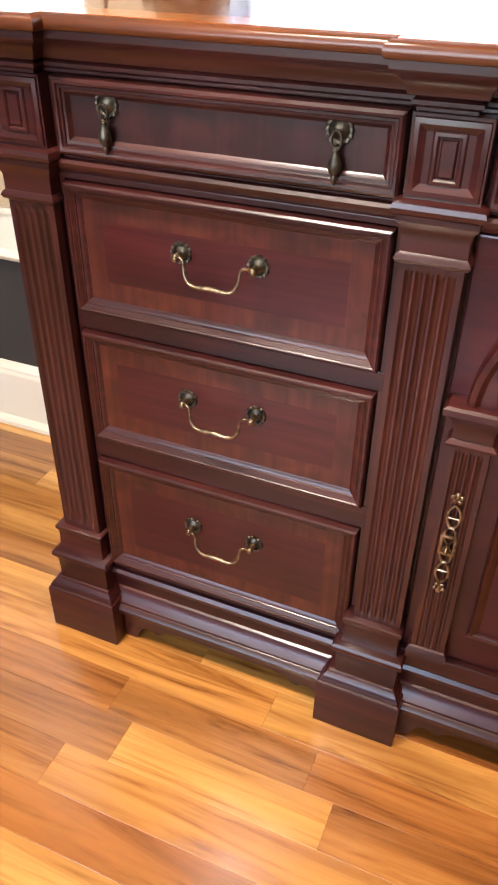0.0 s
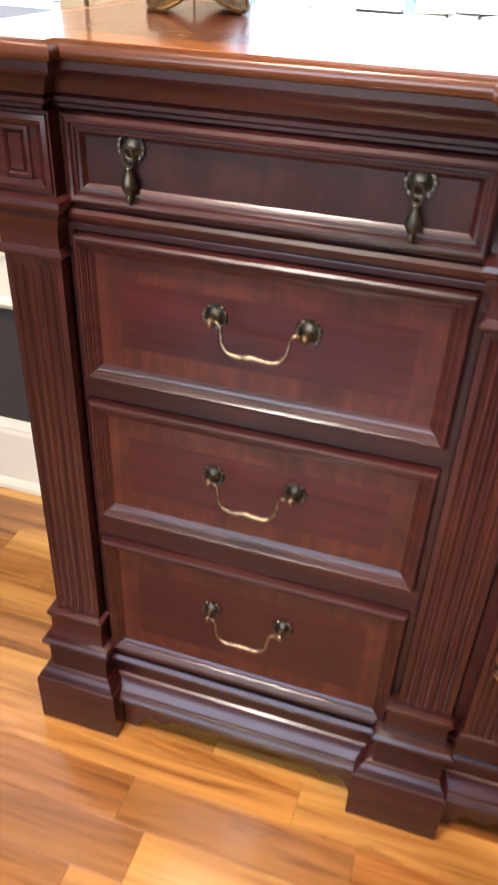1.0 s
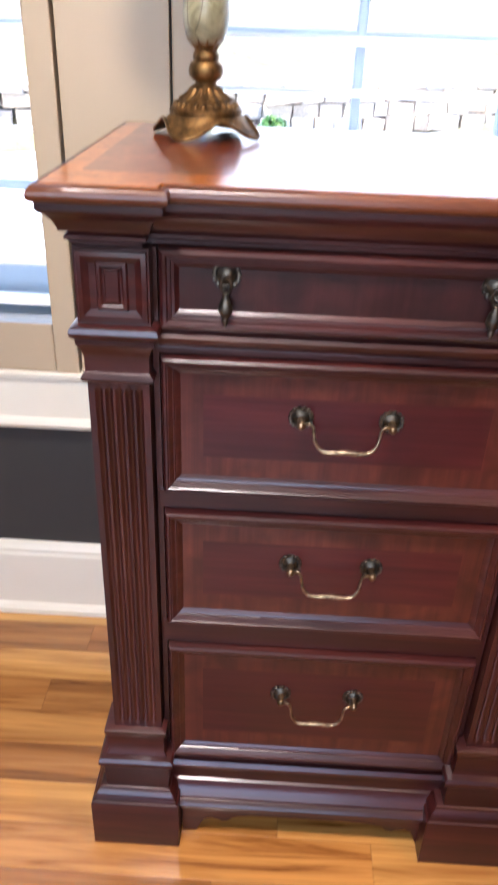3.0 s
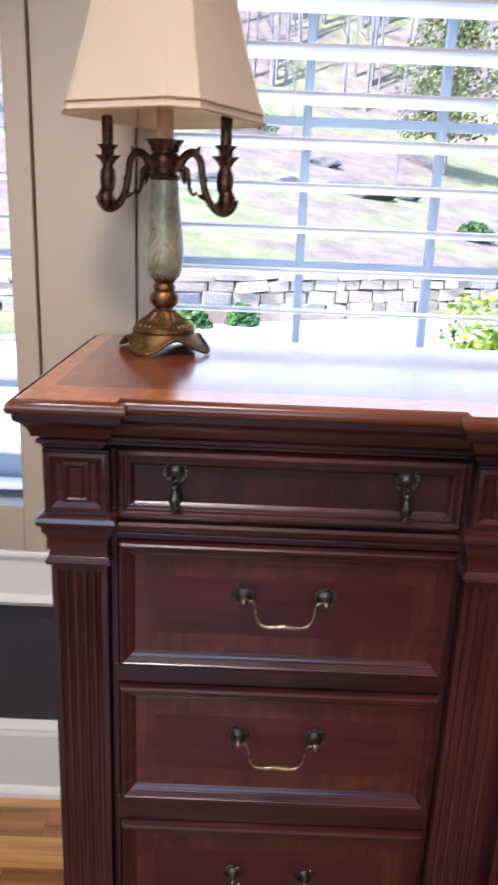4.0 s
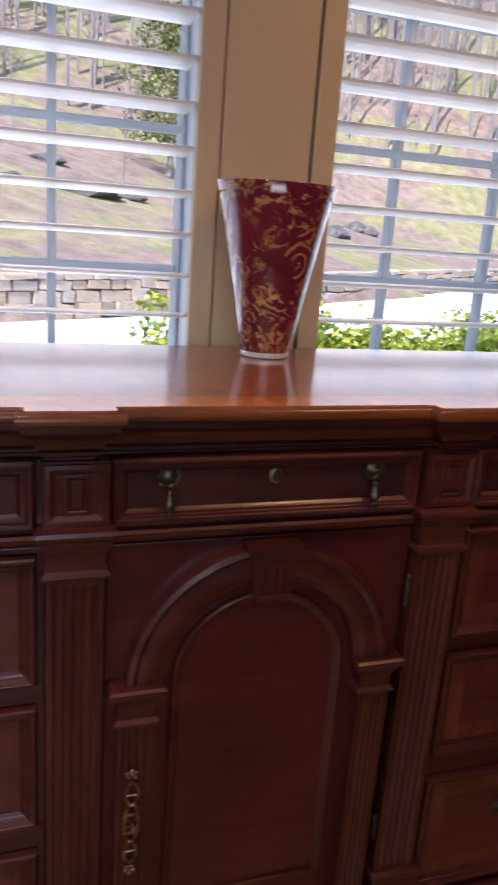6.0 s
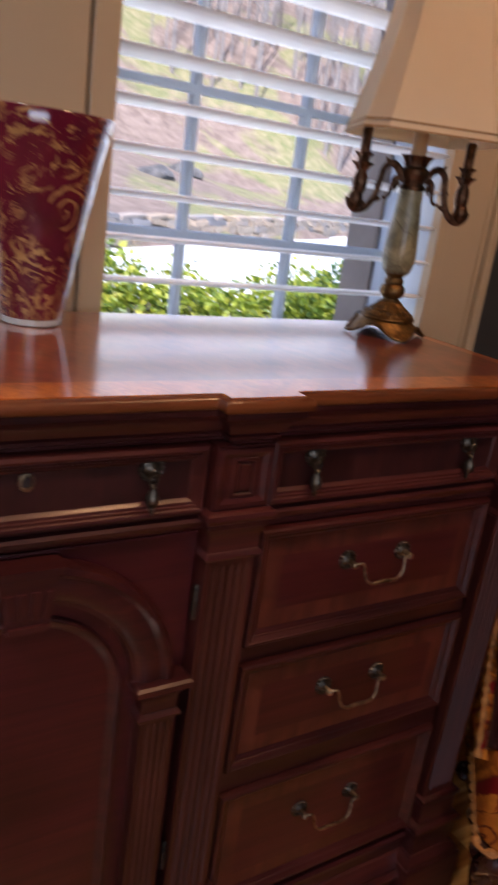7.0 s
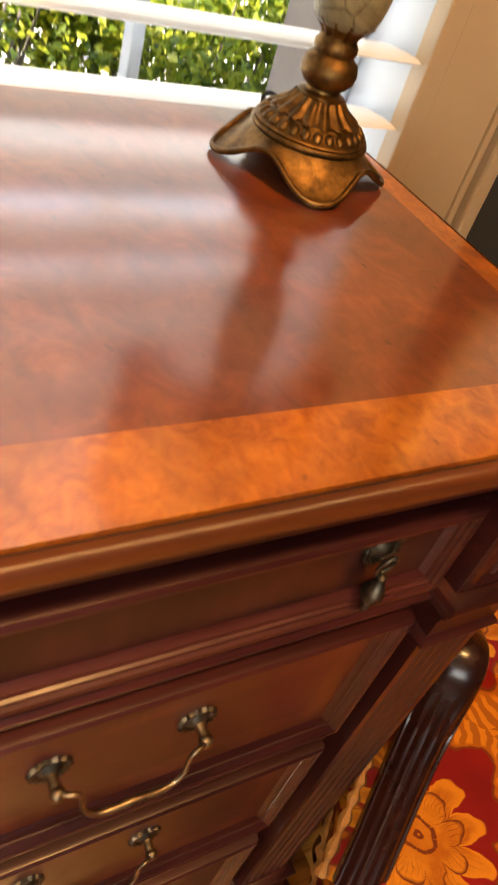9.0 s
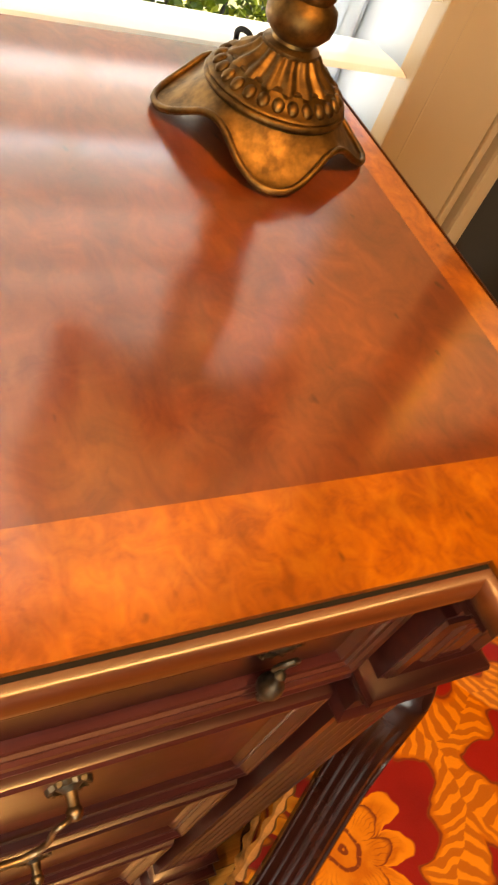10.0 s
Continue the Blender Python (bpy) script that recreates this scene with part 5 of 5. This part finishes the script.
def outdoors():
    # one sheet of ground out to the horizon, finer near the house
    b = bmesh.new()
    axis = sorted(set([-600, -350, -200, -120] + [-80 + 4 * k for k in range(8)] + [-48 + 1.5 * k for k in range(65)] + [50 + 5 * k for k in range(9)] + [120, 200, 350, 600]))
    ys = sorted(set([0.8, 1.6, 2.4] + [3 + 1.0 * k for k in range(60)] + [64 + 5 * k for k in range(12)] + [150, 220, 350, 600]))
    full = [-600, -300, -120, -60, -30, -12, -5, -1] + ys
    verts = [[b.verts.new((x, y, ground_height(x, y) if y > 0 else GROUND_Z)) for x in axis] for y in full]
    for r0, r1 in zip(verts, verts[1:]):
        for k in range(len(axis) - 1):
            b.faces.new((r0[k], r0[k + 1], r1[k + 1], r1[k]))
    m, n, l, bs = material("winter lawn", 0.9)
    v = coords(n, l)
    big = noise_tex(n, l, v, 0.18, 5, 0.6, 0.6)
    mid = noise_tex(n, l, v, 1.6, 5, 0.65)
    tiny = noise_tex(n, l, v, 22, 4, 0.7)
    lawn = ramp(n, l, mid, [(0.3, (0.11, 0.13, 0.038)), (0.5, (0.19, 0.17, 0.07)), (0.7, (0.28, 0.23, 0.12))])
    mulch = ramp(n, l, mid, [(0.3, (0.12, 0.08, 0.055)), (0.7, (0.25, 0.18, 0.135))])
    col = mixc(n, l, ramp(n, l, big, [(0.45, (0, 0, 0)), (0.52, (1, 1, 1))]), lawn, mulch)
    col = mixc(n, l, 1.0, col, ramp(n, l, tiny, [(0.3, (0.65, 0.65, 0.65)), (0.7, (1.2, 1.2, 1.2))]), 'MULTIPLY')
    l.new(col, bs.inputs["Base Color"])
    bump(n, l, bs, tiny, 0.8, 0.05)
    tagged(part("ground", b, m, None, "", 60), "winter lawn sloping up to a wooded hill", "ground", kind="structure")
    # driveway
    m, n, l, bs = material("pale concrete drive", 0.8)
    v = coords(n, l)
    l.new(ramp(n, l, noise_tex(n, l, v, 1.2, 6, 0.65), [(0.3, (0.52, 0.51, 0.48)), (0.7, (0.66, 0.65, 0.61))]), bs.inputs["Base Color"])
    b = bmesh.new()
    edge = offset_path(WALL_LINE, 0.30)
    far = offset_path(WALL_LINE, 8.0)
    quad = [Vector(p) for p in edge + far[:0:-1] + [(-8.0, -0.6)]]
    top = [b.verts.new((p.x, p.y, GROUND_Z + 0.03)) for p in quad]
    low = [b.verts.new((p.x, p.y, GROUND_Z - 0.1)) for p in quad]
    b.faces.new(top)
    for k in range(len(quad)):
        b.faces.new((top[k], top[(k + 1) % len(quad)], low[(k + 1) % len(quad)], low[k]))
    tagged(part("road", b, m), "pale sunlit concrete driveway", "driveway", kind="structure")


def stone_wall():
    m, n, l, bs = material("field stone", 0.85)
    v = coords(n, l)
    oi = n.new("ShaderNodeObjectInfo")
    tone = ramp(n, l, oi.outputs["Random"], [(0, (0.24, 0.18, 0.125)), (0.3, (0.36, 0.28, 0.19)), (0.55, (0.22, 0.20, 0.185)), (0.8, (0.40, 0.28, 0.165)), (1, (0.30, 0.25, 0.205))])
    l.new(mixc(n, l, 1.0, tone, ramp(n, l, noise_tex(n, l, v, 9, 5, 0.7), [(0.3, (0.6, 0.6, 0.6)), (0.7, (1.2, 1.2, 1.2))]), 'MULTIPLY'), bs.inputs["Base Color"])
    sw = thing("retaining_wall", "low dry-laid stone retaining wall beside the drive", "stone wall", at=(0, 0, 0))
    core, _n2, _l2, _b2 = material("wall core", 0.95, 0, (0.08, 0.07, 0.06))
    rng = random.Random(4)
    meshes = []
    for k in range(10):
        b = bmesh.new()
        box(b, -0.5, 0.5, -0.5, 0.5, -0.5, 0.5)
        bmesh.ops.bevel(b, geom=list(b.edges), offset=0.06, segments=1, affect='EDGES')
        for vv in b.verts:
            vv.co += Vector((rng.uniform(-0.05, 0.05), rng.uniform(-0.05, 0.05), rng.uniform(-0.07, 0.07)))
        me = bpy.data.meshes.new("stone")
        b.to_mesh(me)
        b.free()
        me.materials.append(m)
        meshes.append(me)
    for first_x, p, q in ((10.5, WALL_LINE[0], WALL_LINE[1]), (0.0, WALL_LINE[1], WALL_LINE[2])):
        d = (q - p).normalized()
        length = (q - p).length
        base = pose(p.x, p.y, GROUND_Z, 0, 0, math.degrees(math.atan2(d.y, d.x)))
        c = part("core", boxed(0, length, 0.0, 0.3, -0.1, 0.66), core, sw)
        c.matrix_basis = base
        for row, (z0, h) in enumerate(((0.0, 0.26), (0.26, 0.21), (0.47, 0.16), (0.63, 0.10))):
            x = first_x + rng.uniform(0, 0.1)
            while x < length:
                w = rng.uniform(0.22, 0.62) * (1.7 if first_x == 0 else 1) * (1.25 if row == 3 else 1)
                s = new("stone", meshes[rng.randrange(10)])
                s.parent = sw
                hh = h * rng.uniform(0.86, 1.08)
                s.matrix_basis = base @ Matrix.LocRotScale((x + w / 2, 0.06 - rng.uniform(0, 0.07), z0 + h / 2 + rng.uniform(-0.015, 0.015)), Euler((0, rng.uniform(-0.07, 0.07), 0)), (w * 0.95, 0.34, hh * 0.95))
                x += w


def boulders():
    """Weathered ledge rocks lying in the planted bank."""
    m, n, l, bs = material("weathered ledge rock", 0.9)
    v = coords(n, l)
    l.new(ramp(n, l, noise_tex(n, l, v, 2.2, 7, 0.7, 0.6), [(0.3, (0.025, 0.023, 0.022)), (0.55, (0.085, 0.078, 0.07)), (0.75, (0.18, 0.16, 0.14))]), bs.inputs["Base Color"])
    rng = random.Random(23)
    for x, y, w, h in ((0.2, 20.4, 0.9, 0.20), (2.0, 21.4, 2.2, 0.28), (3.6, 22.0, 0.8, 0.18), (1.4, 24.8, 1.2, 0.22), (-1.8, 18.9, 1.0, 0.2), (11.5, 25.5, 1.5, 0.3), (14.5, 29.5, 1.6, 0.35)):
        b = bmesh.new()
        bmesh.ops.create_icosphere(b, subdivisions=3, radius=1)
        seed = rng.uniform(0, 50)
        for vv in b.verts:
            k = 1 + 0.45 * noise.noise(vv.co * 1.4 + Vector((seed, 0, 0))) + 0.16 * noise.noise(vv.co * 4 + Vector((0, seed, 0)))
            vv.co = Vector((vv.co.x * w * 0.5 * k, vv.co.y * w * 0.3 * k, vv.co.z * h * k))
        ob = tagged(part("boulder", b, m, None, "", 35), "weathered grey ledge rock lying on the bank", "rock", "ledge rocks on the bank")
        ob.matrix_world = pose(x, y, ground_height(x, y) + h * 0.05, 0, 0, rng.uniform(-20, 45))


def leaf_mesh(bm, rng, p, size):
    a = Vector((rng.gauss(0, 1), rng.gauss(0, 1), rng.gauss(0, 0.6) + 0.3)).normalized()
    s = a.cross(Vector((rng.gauss(0, 1), rng.gauss(0, 1), rng.gauss(0, 1)))).normalized()
    u = a * size
    w = s * size * 0.36
    f = a.cross(s) * size * 0.12
    vs = [bm.verts.new(p - u * 0.5), bm.verts.new(p + w + f), bm.verts.new(p + u * 0.55), bm.verts.new(p - w + f)]
    bm.faces.new(vs)


def leaf_material(name, stops):
    m, n, l, bs = material(name, 0.5)
    g = n.new("ShaderNodeNewGeometry")
    l.new(ramp(n, l, g.outputs["Random Per Island"], stops), bs.inputs["Base Color"])
    tr = n.new("ShaderNodeBsdfTranslucent")
    l.new(ramp(n, l, g.outputs["Random Per Island"], [(p, tuple(min(1, c * 1.6) for c in cc)) for p, cc in stops]), tr.inputs["Color"])
    mx = n.new("ShaderNodeMixShader")
    mx.inputs[0].default_value = 0.35
    l.new(bs.outputs[0], mx.inputs[1])
    l.new(tr.outputs[0], mx.inputs[2])
    l.new(mx.outputs[0], n["Material Output"].inputs["Surface"])
    return m


LEAF = leaf_material("yellow-green shrub leaves", [(0.0, (0.06, 0.10, 0.012)), (0.4, (0.16, 0.22, 0.018)), (0.75, (0.29, 0.33, 0.025)), (1.0, (0.42, 0.41, 0.05))])
LEAF_OLIVE = leaf_material("olive tree leaves", [(0.0, (0.06, 0.08, 0.02)), (0.6, (0.15, 0.16, 0.05)), (1.0, (0.26, 0.25, 0.10))])
LEAF_DARK = leaf_material("dark green shrub leaves", [(0.0, (0.03, 0.07, 0.02)), (0.6, (0.06, 0.13, 0.03)), (1.0, (0.16, 0.22, 0.05))])
BARK, bn, bl, bb = material("grey bark", 0.9)
bl.new(ramp(bn, bl, noise_tex(bn, bl, coords(bn, bl, (6, 6, 1.2)), 3.0, 5, 0.7), [(0.3, (0.10, 0.085, 0.075)), (0.7, (0.24, 0.21, 0.19))]), bb.inputs["Base Color"])


def shrub(label, cx, cy, rx, ry, z_top, count, mat, seed, size=0.034):
    rng = random.Random(seed)
    s = thing("shrub", label, "shrub", "shrubs under the window", (cx, cy, GROUND_Z))
    b = bmesh.new()
    h = z_top - GROUND_Z
    for k in range(14):
        a = rng.uniform(0, 6.28)
        pts = [(0.05 * math.cos(a), 0.05 * math.sin(a), -0.03), (0.3 * rx * math.cos(a), 0.3 * ry * math.sin(a), h * 0.4), (0.62 * rx * math.cos(a) + rng.uniform(-0.05, 0.05), 0.62 * ry * math.sin(a), h * 0.86)]
        tube(b, pts, [0.014, 0.009, 0.003], 5)
    part("stems", b, BARK, s)
    b = bmesh.new()
    lumps = [(rng.uniform(-0.75, 0.75) * rx, rng.uniform(-0.7, 0.7) * ry, h * rng.uniform(0.62, 0.90), rng.uniform(0.10, 0.2)) for _ in range(26)]
    for k in range(count):
        if k % 3:
            lx, ly, lz, lr = lumps[rng.randrange(26)]
            v = Vector((rng.gauss(0, 1), rng.gauss(0, 1), rng.gauss(0, 1))).normalized() * lr * rng.uniform(0.6, 1.15)
            p = Vector((lx, ly, min(lz, h - lr * 0.8))) + v
        else:
            a, r = rng.uniform(0, 6.28), math.sqrt(rng.random())
            p = Vector((rx * r * math.cos(a), ry * r * math.sin(a), h * (0.25 + 0.68 * rng.random() * (1 - 0.25 * r * r))))
        if rng.random() < 0.04:
            p.z += rng.uniform(0.02, 0.09)
        leaf_mesh(b, rng, p, size * rng.uniform(0.7, 1.3))
    part("foliage", b, mat, s)


def bare_tree(bm, rng, x, y, z, h, r, limbs=7, twigs=3):
    lean = Vector((rng.uniform(-0.06, 0.06), rng.uniform(-0.06, 0.06), 1))
    pts = [Vector((x, y, z - 0.2)) + lean * (h * t) + Vector((rng.uniform(-0.02, 0.02), rng.uniform(-0.02, 0.02), 0)) * h * t for t in (0, 0.25, 0.5, 0.75, 1)]
    tube(bm, pts, [r, r * 0.8, r * 0.6, r * 0.35, r * 0.08], 5)
    for k in range(limbs):
        t = rng.uniform(0.3, 0.92)
        p = pts[0].lerp(pts[4], t)
        a = rng.uniform(0, 6.28)
        ln = h * rng.uniform(0.16, 0.34) * (1.15 - t * 0.6)
        q = p + Vector((math.cos(a) * ln * 0.6, math.sin(a) * ln * 0.6, ln * 0.75))
        mid = p.lerp(q, 0.5) + Vector((0, 0, -ln * 0.06))
        tube(bm, [p, mid, q], [r * 0.35 * (1.1 - t), r * 0.2, r * 0.05], 4)
        for _ in range(twigs):
            s = p.lerp(q, rng.uniform(0.35, 0.95))
            e = s + Vector((rng.uniform(-1, 1), rng.uniform(-1, 1), rng.uniform(0.2, 1.2))) * ln * 0.35
            tube(bm, [s, e], [r * 0.10, r * 0.03], 3)


def woods():
    rng = random.Random(11)
    b = bmesh.new()
    planted = 0
    while planted < 860:
        y = rng.uniform(24, 85)
        x = rng.uniform(-0.45, 1.05) * y
        if wall_side(x, y) < 21 + 7 * noise.noise(Vector((x * 0.05, y * 0.05, 7.7))) - 0.25 * max(0, x - 14) and (math.hypot(x, y) < 47 or wall_side(x, y) < 2):
            continue
        planted += 1
        bare_tree(b, rng, x, y, ground_height(x, y), rng.uniform(5, 13) + 0.2 * max(0, x), rng.uniform(0.05, 0.15), 7, 4)
    tagged(part("far_woods", b, BARK), "bare grey winter woods on the far hill", "woods", kind="stuff")
    for (x, y, h, r) in ((0.5, 27, 3.6, 0.06), (3.6, 24, 2.6, 0.05), (9.5, 33, 4.5, 0.07), (6.8, 22, 2.4, 0.05)):
        tr = thing("tree", "slender bare ornamental tree on the lawn", "tree", "young lawn trees", (x, y, ground_height(x, y)))
        b = bmesh.new()
        bare_tree(b, rng, 0, 0, 0, h, r, 16, 5)
        part("trunk", b, BARK, tr)
    # an evergreen with yellowish foliage, and low shrubs on the bank
    for x, y, h, rr, lab in ((6.0, 28.5, 5.6, 2.7, "yellow-green leafy tree on the slope"),):
        tr = thing("tree", lab, "tree", "", (x, y, ground_height(x, y)))
        b = bmesh.new()
        bare_tree(b, rng, 0, 0, 0, h, 0.14, 12, 3)
        part("trunk", b, BARK, tr)
        b = bmesh.new()
        for k in range(4200):
            a, t = rng.uniform(0, 6.28), rng.random()
            q = rr * (1 - abs(t - 0.35) * 1.1) * math.sqrt(rng.random()) * (0.75 + 0.35 * math.sin(3 * a + 7 * t))
            leaf_mesh(b, rng, Vector((q * math.cos(a), q * math.sin(a), h * (0.22 + 0.8 * t))), 0.17)
        part("crown", b, LEAF_OLIVE, tr)
    for x, y, rr, hh in ((-2.9, 26.5, 1.5, 0.9), (-1.0, 27.5, 1.1, 0.7), (-1.45, 9.95, 0.28, 0.30), (-0.75, 10.35, 0.25, 0.34), (4.6, 18.0, 0.5, 0.45)):
        s = thing("shrub", "low green shrub by the stone wall", "shrub", "shrubs on the bank", (x, y, ground_height(x, y)))
        b = bmesh.new()
        for k in range(700):
            v = Vector((rng.gauss(0, 1), rng.gauss(0, 1), abs(rng.gauss(0, 1)))).normalized() * rng.uniform(0.5, 1.0)
            leaf_mesh(b, rng, Vector((v.x * rr, v.y * rr, v.z * hh)), 0.11)
        part("foliage", b, LEAF_DARK, s)


outdoors()
woods()
boulders()
shrub("clipped yellow-green shrub outside the window", 0.75, 2.15, 0.55, 0.40, 0.93, 9500, LEAF, 1)
shrub("clipped yellow-green shrub outside the window", 1.55, 2.20, 0.50, 0.40, 0.92, 9500, LEAF, 2)
shrub("taller green shrub outside the window", 2.45, 2.15, 0.55, 0.45, 1.10, 9500, LEAF_DARK, 3)
stone_wall()


# ---- floorboards, last ----
def floorboards():
    fl = thing("floor", "glossy orange-brown hardwood floorboards", "floor", kind="structure")
    part("subfloor", boxed(ROOM[0] - 0.1, ROOM[1] + 0.1, ROOM[2] - 0.1, WALL_Y + 0.25, -0.12, -0.0025), DARK, fl)
    rng = random.Random(3)
    pw = 0.0762
    y0 = -0.168
    meshes = {}

    def plank(length):
        if length not in meshes:
            b = bmesh.new()
            box(b, 0.0002, length - 0.0002, 0.0002, pw - 0.0002, -0.002, 0.0)
            top = [e for e in b.edges if all(v.co.z > -0.0005 for v in e.verts)]
            bmesh.ops.bevel(b, geom=top, offset=0.0002, segments=1, affect='EDGES')
            me = bpy.data.meshes.new("plank")
            b.to_mesh(me)
            b.free()
            me.materials.append(FLOOR)
            meshes[length] = me
        return meshes[length]

    lo, hi = -38, 9
    for row in range(lo, hi):
        y = y0 + row * pw
        near = -0.95 < y < 0.5
        x = ROOM[0]
        end = ROOM[1]
        first_cut = rng.choice((0.2, 0.3, 0.4, 0.5))
        while x < end - 0.01:
            length = first_cut if x == ROOM[0] else (rng.choice((0.35, 0.5, 0.62, 0.8, 0.95)) if near else rng.choice((1.5, 1.9)))
            length = round(min(length, end - x), 3)
            o = new("plank", plank(length))
            o.parent = fl
            o.location = (x, y, 0)
            x += length


floorboards()
